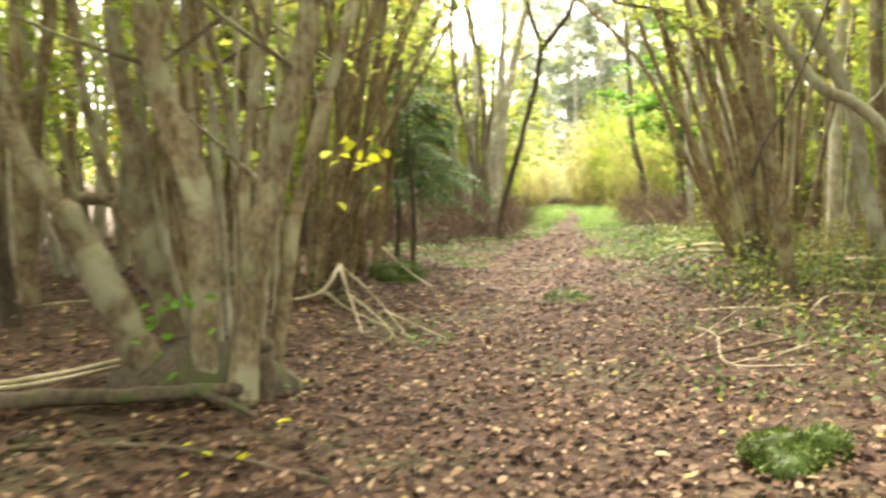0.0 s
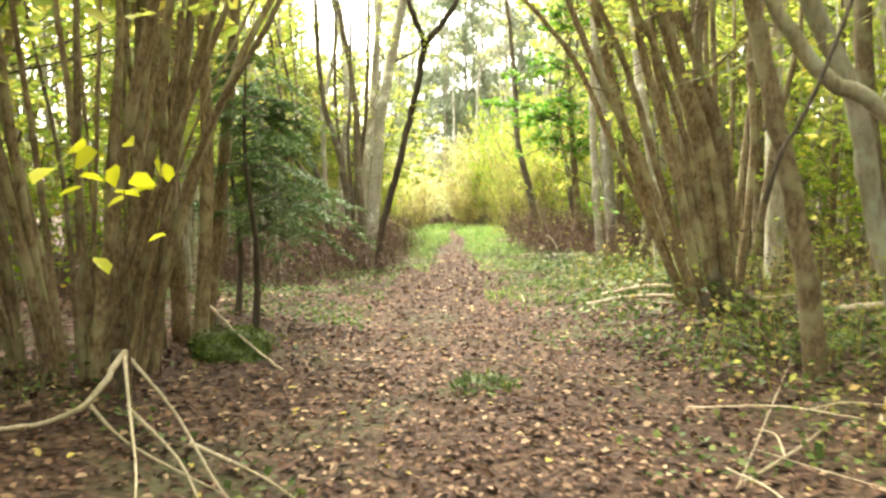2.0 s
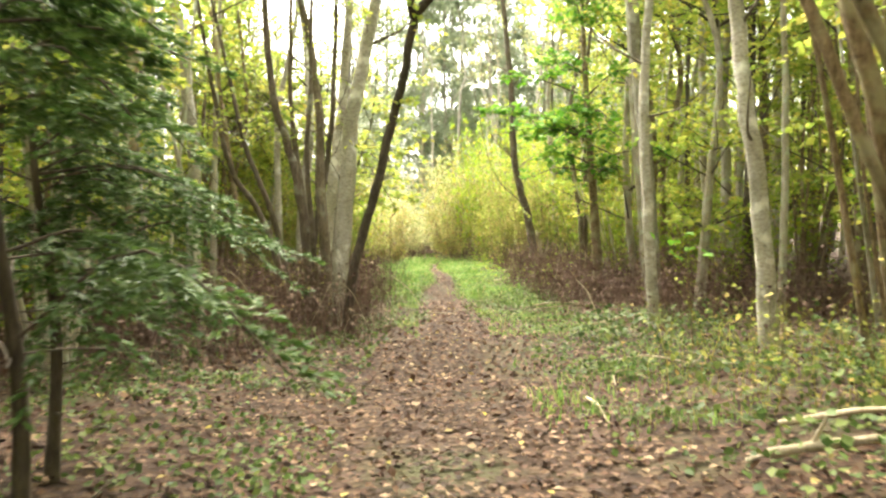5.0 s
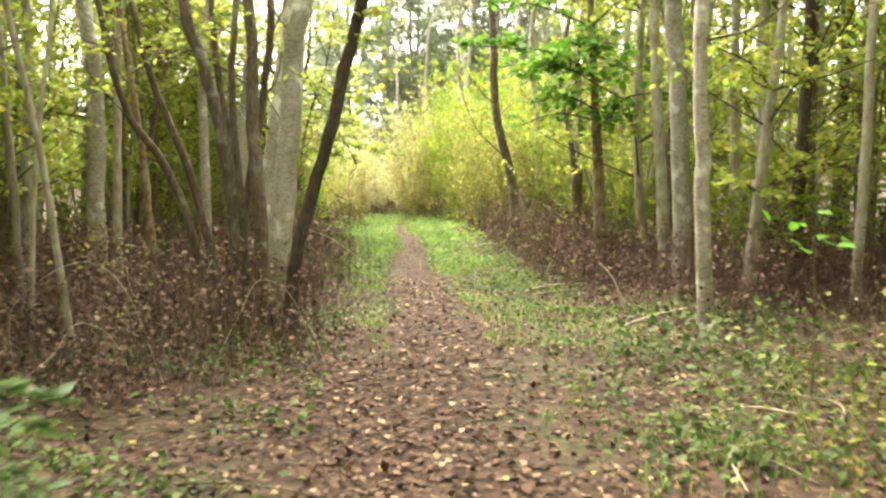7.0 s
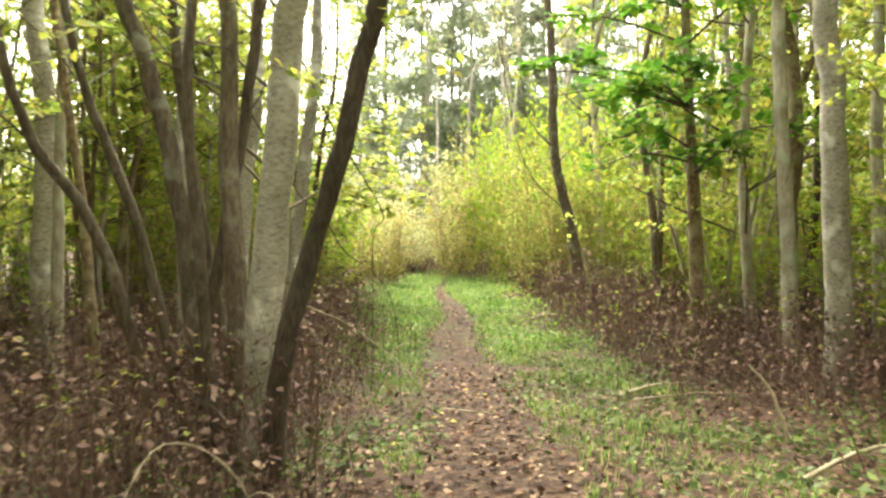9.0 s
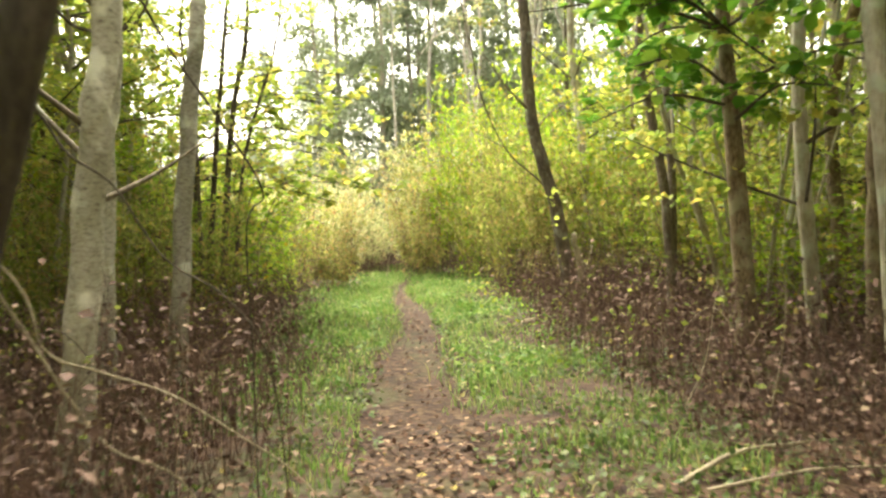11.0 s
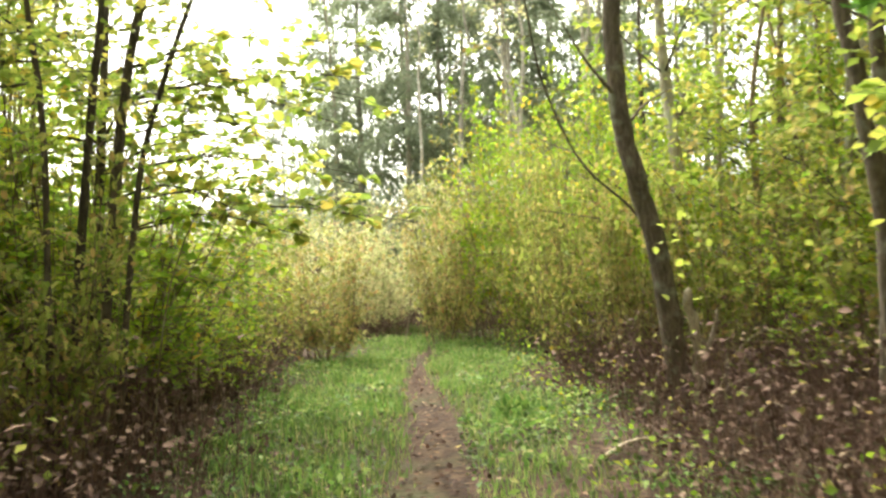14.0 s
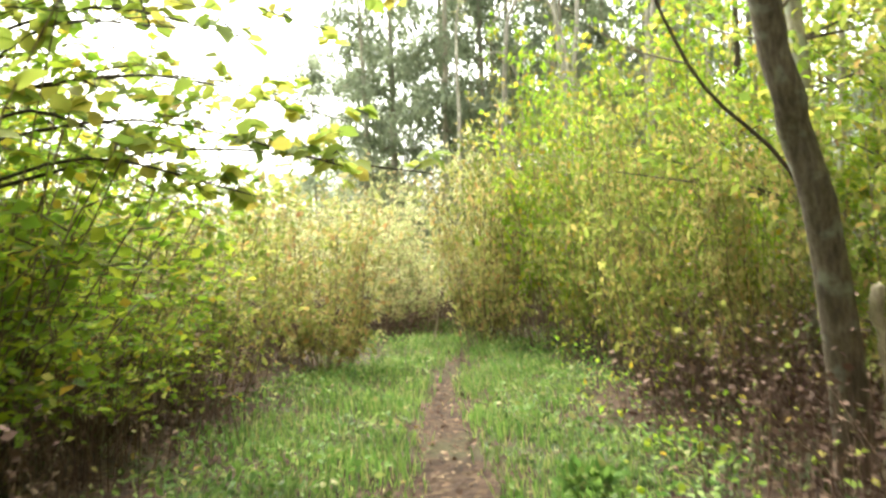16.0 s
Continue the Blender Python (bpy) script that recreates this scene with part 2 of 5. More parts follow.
class Shape:
    """Collects tubes and leaves into one mesh."""

    def __init__(self):
        self.v, self.q, self.t, self.n = [], [], [], 0

    def add(self, V, q=None, t=None):
        self.v.append(V)
        if q is not None:
            self.q.append(np.asarray(q) + self.n)
        if t is not None:
            self.t.append(np.asarray(t) + self.n)
        self.n += len(V)

    def tube(self, pts, r0, r1, sides=6, flare=0.0, knots=0.0):
        pts = np.asarray(pts, float)
        n = len(pts)
        T = np.gradient(pts, axis=0)
        T /= np.linalg.norm(T, axis=1)[:, None] + 1e-9
        ref = np.array([0.93, 0.31, 0.2]) if abs(T[:, 2]).mean() > 0.5 else np.array([0.1, 0.2, 0.97])
        A = np.cross(T, ref)
        A /= np.linalg.norm(A, axis=1)[:, None] + 1e-9
        B = np.cross(T, A)
        s = np.linspace(0, 1, n)
        r = r0 + (r1 - r0) * s + flare * r0 * np.exp(-s * n * 0.9)
        ang = np.linspace(0, 2 * np.pi, sides, endpoint=False)
        rr = r[:, None] * (1 + knots * rng.normal(0, 1, (n, sides)))
        V = pts[:, None] + rr[..., None] * (np.cos(ang)[None, :, None] * A[:, None] + np.sin(ang)[None, :, None] * B[:, None])
        V = np.vstack([V.reshape(-1, 3), pts[-1:] + T[-1:] * r1])
        i = np.arange(n - 1)[:, None] * sides
        j = np.arange(sides)[None]
        q = np.stack([i + j, i + (j + 1) % sides, i + sides + (j + 1) % sides, i + sides + j], -1).reshape(-1, 4)
        top = (n - 1) * sides
        t = np.stack([top + np.arange(sides), top + (np.arange(sides) + 1) % sides, np.full(sides, n * sides)], -1)
        self.add(V, q, t)

    def leaves(self, P, D, size, rounded=False, width=0.75, lift=None):
        """Folded leaf blades at P, pointing along D."""
        P, D = np.asarray(P, float), np.asarray(D, float)
        m = len(P)
        D = D / (np.linalg.norm(D, axis=1)[:, None] + 1e-9)
        up = np.array([0, 0, 1.0]) + rng.normal(0, 0.45 if lift is None else lift, (m, 3))
        S = np.cross(D, up)
        S /= np.linalg.norm(S, axis=1)[:, None] + 1e-9
        N = np.cross(S, D)
        size = np.broadcast_to(size, (m,))[:, None]
        w = size * width * 0.5
        if rounded:
            b, tip = P, P + D * size - N * size * 0.12
            l1, r1 = P + D * size * 0.25 - S * w * 0.85 + N * w * 0.25, P + D * size * 0.25 + S * w * 0.85 + N * w * 0.25
            l2, r2 = P + D * size * 0.68 - S * w * 0.9 + N * w * 0.2, P + D * size * 0.68 + S * w * 0.9 + N * w * 0.2
            V = np.stack([b, l1, l2, tip, r2, r1], 1).reshape(-1, 3)
            i = np.arange(m) * 6
            self.add(V, np.concatenate([np.stack([i, i + 1, i + 2, i + 3], -1), np.stack([i, i + 3, i + 4, i + 5], -1)]))
        else:
            V = np.stack([P, P + D * size * 0.5 - S * w + N * w * 0.3, P + D * size, P + D * size * 0.5 + S * w + N * w * 0.3], 1).reshape(-1, 3)
            i = np.arange(m) * 4
            self.add(V, None, np.concatenate([np.stack([i, i + 1, i + 2], -1), np.stack([i, i + 2, i + 3], -1)]))

    def mesh(self, name, mat, smooth=False):
        return mesh_np(name, np.vstack(self.v), [np.vstack(self.q) if self.q else [], np.vstack(self.t) if self.t else []], mat, smooth)


def part(name, shape, mat, parent, label="", smooth=True, kind=""):
    ob = new(name, shape.mesh(name, mat, smooth))
    ob.parent = parent
    return tagged(ob, label, kind=kind)


def thing(name, at, label, category, group="", kind=""):
    ob = new(name)
    ob.empty_display_size = 0.2
    ob.location = at
    return tagged(ob, label, category, group, kind)


def unit(v):
    return np.asarray(v, float) / (np.linalg.norm(v) + 1e-9)


def spray(wood, leaf, at, way, length, count, size, droop=0.15, rounded=False, thick=0.006):
    """A twig with leaves set alternately along it."""
    way = unit(way)
    end = at + way * length + np.array([0, 0, -droop * length])
    mid = at + way * length * 0.5 + rng.normal(0, 0.06 * length, 3)
    pts = curve_points([at, mid, end], 5)
    if wood is not None:
        wood.tube(pts[::2], thick, thick * 0.35, 3)
    s = rng.uniform(0.15, 1.0, count)
    P = np.array([np.interp(s, np.linspace(0, 1, 5), pts[:, k]) for k in range(3)]).T
    side = unit(np.cross(way, [0, 0, 1.0]) + 1e-6)
    D = way * 0.55 + side * rng.choice([-1, 1], count)[:, None] * 0.8 + rng.normal(0, 0.35, (count, 3)) - np.array([0, 0, 0.25])
    leaf.leaves(P + rng.normal(0, 0.05 * length, (count, 3)), D, size * rng.uniform(0.6, 1.25, count), rounded)


def grow_crown(wood, leaf, pts, start, twigs, length, count, size, rounded=False, droop=0.15):
    """Twigs with leaves round the upper part of a stem."""
    n = len(pts)
    for _ in range(twigs):
        s = rng.uniform(start, 1.0)
        f = s * (n - 1)
        k = min(int(f), n - 2)
        at = pts[k] + (pts[k + 1] - pts[k]) * (f - k)
        a = rng.uniform(0, 2 * np.pi)
        way = np.array([np.cos(a), np.sin(a), rng.uniform(-0.2, 0.8)])
        spray(wood, leaf, at, way, length * rng.uniform(0.5, 1.2) * (1.25 - 0.5 * s), count, size, droop, rounded)


def extend(ctrl, top, rough=0.12):
    """Carries a stem on upwards to the height top above its last point."""
    P = [np.asarray(p, float) for p in ctrl]
    d = unit(P[-1] - P[-2])
    d = unit(d * [0.8, 1, 1] + np.array([rng.normal(0, 0.08), rng.normal(0, 0.12), 0.25]))
    for _ in range(3):
        P.append(P[-1] + d * top / 3 + rng.normal(0, rough, 3))
        d = unit(d + rng.normal(0, 0.1, 3) + np.array([0, 0, 0.1]))
    return P


def root_collar(tree, size, feet):
    """The knotted old foot out of which the stems of a stool grow."""
    s = Shape()
    seg, rings = 20, 6
    mid = np.mean(feet, axis=0)
    ph = np.linspace(0, 2 * np.pi, seg, endpoint=False)
    V = []
    for k in range(rings):
        f = k / (rings - 1)
        rad = size * (1.25 - 0.45 * f - 0.8 * f ** 4) * (1 + 0.16 * np.sin(3 * ph + 1.3) + 0.10 * np.sin(5 * ph + 4 * f) + rng.normal(0, 0.05, seg))
        V.append(np.stack([mid[0] + rad * np.cos(ph), mid[1] + 0.75 * rad * np.sin(ph), np.full(seg, -0.08 + 0.44 * f * (1 - 0.25 * f)) + rng.normal(0, 0.012, seg)], -1))
    i, j = np.arange(rings - 1)[:, None] * seg, np.arange(seg)[None]
    s.add(np.vstack(V), np.stack([i + j, i + (j + 1) % seg, i + seg + (j + 1) % seg, i + seg + j], -1).reshape(-1, 4), [[(rings - 1) * seg + a, (rings - 1) * seg + (a + 1) % seg, (rings - 1) * seg + 10] for a in range(seg) if a not in (9, 10)])
    part("root_collar", s, ROTTEN, tree, "dark rotten mossy root collar")


def own_tree(name, label, category, stems, mat, grow=3.5, leaf_mat=None, twigs=14, leaf_size=0.085, count=22, start=0.45, length=0.9, group="", stem_name="stem", sides=10, rounded=False, knots=0.035, lean_out=True, collar=0.0):
    """A tree that stands by the path: each stem from its own control points, carried on upwards into a leafy crown."""
    base = np.asarray(stems[0][0][0], float)
    base = np.array([base[0], base[1], float(ground_z(base[0], base[1]))])
    tree = thing(name, base, label, category, group)
    twig, leaf = Shape(), Shape()
    for ctrl, r0, r1, *own_grow in stems:
        up = own_grow[0] if own_grow else grow
        c = [np.asarray(p, float) for p in ctrl]
        if c[0][2] == 0:
            c[0] = np.array([c[0][0], c[0][1], float(ground_z(c[0][0], c[0][1])) - 0.12])
        depth = rng.normal(0, 0.25) if lean_out else 0.0
        c = [p + np.array([0, depth * max(0.0, p[2] - base[2]) * 0.25, 0]) for p in c]
        if up:
            c = extend(c, up)
        pts = curve_points(c, 5 + 4 * len(c))
        k = (len(ctrl) - 1) / (len(c) - 1)
        s = Shape()
        tip = max(0.008, r1 * 0.35) if up else r1
        cut = int(k * (len(pts) - 1))
        wob = rng.normal(0, r0 * 0.10, pts.shape)
        wob[:2] = 0
        pts = pts + wob
        s.tube(pts[:cut + 1], r0, r1, sides, 0.35 if len(stems) < 4 else 0.12, knots)
        if up:
            s.tube(pts[cut:], r1, tip, max(5, sides - 3), 0, knots)
        s.v = [v - base for v in s.v]
        part(stem_name, s, mat, tree)
        if leaf_mat and (up or not own_grow):
            grow_crown(twig, leaf, pts - base, start, twigs, length, count, leaf_size, rounded)
        for _ in range(4 if up else 0):
            f = rng.uniform(0.3, 0.8) * (len(pts) - 2)
            at = pts[int(f)] - base
            a = rng.uniform(0, 6.28)
            way = np.array([np.cos(a), np.sin(a), rng.uniform(0.2, 1.0)])
            L = rng.uniform(0.5, 1.3)
            twig.tube(curve_points([at, at + way * L * 0.5 + rng.normal(0, 0.06, 3), at + way * L + [0, 0, 0.15]], 6), max(0.008, r1 * 0.28), 0.003, 4)
    if collar:
        root_collar(tree, collar, [np.asarray(s[0][0][:2], float) - base[:2] for s in stems])
    if twig.n:
        part("brushwood", twig, ALDER_BARK if mat is BIRCH_BARK else mat, tree, kind="stuff")
    if leaf.n:
        part("crown", leaf, leaf_mat, tree, smooth=False, kind="stuff")
    return tree


# ---- trees that stand by the path ----
own_tree("hazel_stool", "old grey-brown hazel stool with thick splayed stems", "tree", [
    ([(-1.58, 5.00, 0), (-1.80, 5.00, 0.50), (-1.98, 5.00, 0.84), (-2.09, 5.00, 1.06)], 0.108, 0.092, 0),
    ([(-2.06, 5.00, 0.98), (-2.17, 5.00, 1.16), (-2.36, 5.00, 1.48), (-2.56, 5.00, 1.85)], 0.062, 0.048),
    ([(-2.07, 4.98, 0.96), (-2.02, 4.97, 1.12), (-1.88, 4.97, 1.13), (-1.83, 4.97, 1.10)], 0.046, 0.034, 0),
    ([(-1.52, 5.25, 0), (-1.68, 5.25, 0.71), (-1.78, 5.25, 1.44), (-1.87, 5.25, 2.21)], 0.070, 0.050),
    ([(-1.40, 5.45, 0), (-1.48, 5.45, 0.69), (-1.58, 5.45, 1.22), (-1.66, 5.45, 1.88), (-1.79, 5.45, 2.41)], 0.055, 0.038),
    ([(-1.33, 5.00, 0), (-1.34, 5.00, 0.60), (-1.35, 5.00, 1.16), (-1.46, 5.00, 1.50), (-1.58, 5.00, 1.85), (-1.62, 5.00, 2.25)], 0.080, 0.062),
    ([(-1.36, 5.05, 1.10), (-1.50, 5.09, 1.42), (-1.56, 5.1, 1.75), (-1.46, 5.1, 2.2)], 0.038, 0.028),
    ([(-1.13, 4.90, 0), (-1.03, 4.90, 0.73), (-0.89, 4.90, 1.34), (-0.69, 4.90, 2.17)], 0.088, 0.066),
    ([(-1.04, 5.30, 0), (-0.90, 5.30, 0.79), (-0.74, 5.30, 1.43), (-0.50, 5.30, 2.22)], 0.048, 0.034),
    ([(-1.56, 5.50, 0), (-1.82, 5.50, 0.61), (-2.12, 5.50, 1.45), (-2.26, 5.50, 2.25)], 0.042, 0.030),
    ([(-1.24, 5.40, 0), (-1.20, 5.40, 0.87), (-1.24, 5.40, 1.60), (-1.38, 5.40, 2.26)], 0.036, 0.024),
    ([(-1.20, 5.10, 0), (-1.14, 5.10, 0.6), (-1.10, 5.10, 1.4), (-0.92, 5.10, 2.3)], 0.032, 0.022),
    ([(-1.62, 5.20, 0), (-2.02, 5.20, 0.7), (-2.34, 5.20, 1.5), (-2.48, 5.20, 2.3)], 0.036, 0.024)],
    OLD_HAZEL_BARK, 4.0, LEAF_HAZEL, 10, sides=14, start=0.55, collar=0.43)
own_tree("hazel_stool", "tall hazel stool with dark bare leaning stems", "tree", [
    ([(3.97, 11.30, 0), (3.71, 11.30, 1.55), (3.27, 11.30, 2.92), (3.03, 11.30, 3.47)], 0.074, 0.05),
    ([(3.70, 11.10, 0), (3.27, 11.10, 0.98), (2.74, 11.10, 2.11), (2.37, 11.10, 2.98)], 0.048, 0.028),
    ([(4.14, 11.40, 0), (3.95, 11.40, 1.55), (3.75, 11.40, 2.14), (3.79, 11.40, 3.29)], 0.068, 0.045),
    ([(3.74, 11.50, 0), (3.14, 11.50, 1.44), (2.81, 11.50, 2.71), (2.68, 11.50, 3.28)], 0.052, 0.032),
    ([(3.99, 11.20, 0), (3.45, 11.20, 1.84), (2.88, 11.20, 2.89), (1.97, 11.20, 3.17)], 0.037, 0.019),
    ([(4.15, 11.50, 0), (4.07, 11.50, 1.38), (3.65, 11.50, 2.50), (3.40, 11.50, 3.30)], 0.058, 0.038),
    ([(3.82, 11.25, 0), (3.45, 11.25, 1.25), (3.12, 11.25, 2.35), (2.95, 11.25, 3.2)], 0.050, 0.034),
    ([(3.78, 11.40, 0), (3.30, 11.40, 1.35), (2.95, 11.40, 2.30), (2.55, 11.40, 3.1)], 0.040, 0.026),
    ([(3.92, 11.15, 0), (3.62, 11.15, 1.00), (3.36, 11.15, 1.95), (3.25, 11.15, 3.2)], 0.044, 0.030),
    ([(4.05, 11.20, 0), (3.86, 11.20, 1.30), (3.62, 11.20, 2.00), (3.46, 11.20, 2.35), (3.50, 11.20, 3.1)], 0.060, 0.040),
    ([(3.72, 11.30, 0), (3.02, 11.30, 1.30), (2.60, 11.30, 2.25), (2.20, 11.30, 2.75), (1.7, 11.2, 3.2)], 0.034, 0.020),
    ([(4.26, 11.60, 0), (4.41, 11.60, 1.38), (4.36, 11.60, 2.46), (4.54, 11.60, 3.35)], 0.043, 0.030)],
    HAZEL_BARK, 4.0, LEAF_HAZEL, 10, collar=0.30)
own_tree("rowan", "slender grey-brown tree leaning over the path", "tree",
         [([(3.29, 8.40, 0), (3.10, 8.40, 1.02), (2.96, 8.40, 1.61), (2.80, 8.40, 2.28), (2.69, 8.40, 2.66)], 0.070, 0.050)],
         HAZEL_BARK, 4.5, LEAF_HAZEL, 16, stem_name="trunk")
own_tree("bent_tree", "pale grey tree with a mossy foot and an elbowed stem", "tree", [
    ([(5.01, 10.00, 0), (4.67, 10.00, 0.91), (4.46, 10.00, 1.83), (3.98, 10.00, 2.77), (3.79, 10.00, 3.16)], 0.098, 0.068),
    ([(5.41, 9.70, 0), (5.17, 9.70, 0.82), (4.78, 9.70, 1.42), (4.39, 9.70, 1.79), (3.97, 9.70, 2.00), (3.50, 9.70, 2.57), (3.29, 9.70, 2.94)], 0.085, 0.052)],
    GREY_BARK, 4.0, LEAF_HAZEL, 14)
own_tree("dead_branch", "thin black dead branch hung up between stems", "branch",
         [([(2.86, 8.36, 1.10), (2.92, 8.30, 1.38), (3.10, 8.30, 1.69), (3.30, 8.30, 2.15), (3.48, 8.30, 2.66), (3.7, 8.3, 3.3)], 0.018, 0.010)],
         DARK_BARK, 0, None, lean_out=False, sides=6)
own_tree("young_tree", "straight dark slender trunk", "tree",
         [([(5.01, 9.30, 0), (4.93, 9.30, 1.51), (4.86, 9.30, 2.90)], 0.056, 0.050)], DARK_BARK, 4.5, LEAF_HAZEL, 14, stem_name="trunk", lean_out=False)
own_tree("birch", "grey-white birch trunk among dark stems", "tree",
         [([(1.19, 20.50, 0), (1.31, 20.50, 1.19), (1.48, 20.50, 2.59)], 0.118, 0.098)], BIRCH_BARK, 7, LEAF_HAZEL, 26, stem_name="trunk", lean_out=False, start=0.4, length=1.3)
own_tree("forked_tree", "dark leaning tree with a forked top", "tree", [
    ([(1.265, 20.05, 0), (1.40, 20.05, 0.26), (1.67, 20.0, 1.20), (2.0, 19.8, 2.54), (2.16, 19.4, 3.5)], 0.07, 0.055),
    ([(2.15, 19.42, 3.45), (1.84, 18.9, 4.02), (1.73, 18.9, 4.71), (1.7, 18.9, 5.8)], 0.055, 0.025),
    ([(2.15, 19.42, 3.45), (2.59, 18.9, 3.99), (2.85, 18.9, 4.74), (3.1, 18.8, 5.8)], 0.055, 0.025)],
    DARK_BARK, 0, LEAF_HAZEL, 12, start=0.5, lean_out=False)
own_tree("alder_cluster", "cluster of dark and grey stems from one foot", "tree", [
    ([(0.90, 20.60, 0), (0.70, 20.60, 1.02), (0.53, 20.60, 1.86), (0.34, 20.60, 2.56)], 0.072, 0.048),
    ([(1.08, 20.90, 0), (1.00, 20.90, 1.19), (0.96, 20.90, 2.63)], 0.08, 0.06),
    ([(0.69, 21.20, 0), (0.93, 21.20, 0.77), (1.12, 21.20, 1.79), (1.20, 21.20, 2.68)], 0.05, 0.038),
    ([(1.09, 21.30, 0), (0.80, 21.30, 0.70), (0.65, 21.30, 1.79), (0.58, 21.30, 2.67)], 0.046, 0.034),
    ([(0.96, 20.45, 0), (0.82, 20.45, 0.90), (0.78, 20.45, 1.70), (0.84, 20.45, 2.60)], 0.040, 0.030),
    ([(0.60, 20.70, 0), (0.22, 20.70, 0.72), (-0.22, 20.70, 1.50), (-0.42, 20.70, 2.50)], 0.046, 0.030),
    ([(0.66, 21.30, 0), (0.33, 21.30, 0.76), (-0.05, 21.30, 1.78), (-0.24, 21.30, 2.64)], 0.048, 0.030)],
    ALDER_BARK, 5, LEAF_HAZEL, 12, start=0.4)
own_tree("birch", "pale birch trunk deep among hazel stems", "tree",
         [([(-1.20, 24.50, 0), (-1.11, 24.50, 1.17), (-1.18, 24.50, 3.07)], 0.130, 0.105)], BIRCH_BARK, 6, LEAF_HAZEL, 20, stem_name="trunk", lean_out=False)
TALL = [((5.42, 16.40), (5.25, 1.10), (5.02, 2.55), 0.098, 0.082, BIRCH_BARK), ((6.50, 22.00), (6.36, 1.57), (6.20, 2.98), 0.122, 0.108, BIRCH_BARK), ((7.24, 24.00), (7.01, 1.63), (6.89, 3.29), 0.092, 0.078, GREY_BARK),
        ((5.37, 19.30), (5.26, 0.94), (5.19, 2.56), 0.078, 0.066, BIRCH_BARK), ((8.71, 24.50), (8.57, 1.66), (8.50, 3.42), 0.08, 0.07, GREY_BARK),
        ((8.84, 24.00), (8.77, 1.65), (8.71, 3.36), 0.10, 0.086, GREY_BARK), ((10.40, 25.00), (10.39, 1.69), (10.37, 3.56), 0.092, 0.076, GREY_BARK),
        ((7.80, 20.30), (7.83, 1.22), (7.80, 2.79), 0.06, 0.05, GREY_BARK), ((7.61, 24.80), (7.61, 0.90), (7.62, 2.38), 0.09, 0.082, HAZEL_BARK)]
for (bx, by), (mx_, mz), (tx, tz), r0, r1, mat in TALL:
    own_tree("birch" if mat is BIRCH_BARK else "aspen", "straight pale birch trunk beside the path" if mat is BIRCH_BARK else "straight slender grey aspen trunk in brown undergrowth", "tree",
             [([(bx, by, 0), (mx_, by, mz), (tx, by, tz)], r0, r1)], mat, 6.5, LEAF_HAZEL, 20, stem_name="trunk", lean_out=False, start=0.35, length=1.1, group="trunks beside the path")
for bx, by, lx, r, mat in [(0.35, 23.8, 0.05, 0.072, BIRCH_BARK), (-0.72, 23.2, 0.12, 0.060, GREY_BARK), (-1.6, 22.0, -0.1, 0.052, GREY_BARK), (-0.45, 18.6, -0.45, 0.030, GREY_BARK), (-0.15, 22.2, -0.3, 0.046, HAZEL_BARK), (-2.2, 20.6, 0.2, 0.058, GREY_BARK), (-2.9, 22.8, -0.15, 0.070, BIRCH_BARK), (-1.05, 19.8, 0.35, 0.026, GREY_BARK), (-1.9, 18.2, -0.3, 0.034, GREY_BARK)]:
    own_tree("birch" if mat is BIRCH_BARK else "young_tree", "pale birch trunk among dark slender stems" if mat is BIRCH_BARK else "slender grey young tree rising out of brown stalks", "tree",
             [([(bx, by, 0), (bx + 0.35 * lx, by, 0.9), (bx + lx, by, 2.6)], r, r * 0.75)], mat, 5.5, LEAF_HAZEL, 10, stem_name="trunk", lean_out=False, start=0.4, length=0.9, count=14, sides=8)
own_tree("alder", "twin grey stems leaning apart in brown undergrowth", "tree", [
    ([(7.51, 28.60, 0), (7.41, 28.60, 0.67), (7.17, 28.60, 1.95), (7.10, 28.60, 2.70)], 0.068, 0.054),
    ([(7.64, 28.90, 0), (7.65, 28.90, 1.20), (7.58, 28.90, 2.26), (7.55, 28.90, 2.79)], 0.062, 0.048)], ALDER_BARK, 6, LEAF_SHRUB, 12, lean_out=False, start=0.4)
own_tree("leaning_tree", "dark leaning trunk above yellowing bushes", "tree", [
    ([(7.13, 31.40, 0), (6.91, 31.40, 0.38), (6.67, 31.40, 1.26), (6.51, 31.40, 2.08), (6.46, 31.40, 3.41)], 0.115, 0.088),
    ([(7.25, 31.60, 0), (6.90, 31.60, 0.59), (6.2, 31.60, 1.36), (5.8, 31.60, 2.2), (5.6, 31.60, 3.2)], 0.016, 0.009)], ALDER_BARK, 6, LEAF_SHRUB, 9, lean_out=False, start=0.5)
own_tree("birch", "grey birch trunk with white flecks beside the path", "tree",
         [([(0.74, 26.70, 0), (0.80, 26.70, 0.14), (0.88, 26.70, 1.39), (1.0, 26.70, 2.64)], 0.112, 0.095)], BIRCH_BARK, 6, LEAF_HAZEL, 20, stem_name="trunk", lean_out=False)
own_tree("birch", "slim grey birch trunk with white flecks", "tree",
         [([(1.38, 26.80, 0), (1.55, 26.80, 0.86), (1.78, 26.80, 2.74)], 0.094, 0.076)], BIRCH_BARK, 6, LEAF_HAZEL, 20, stem_name="trunk", lean_out=False)
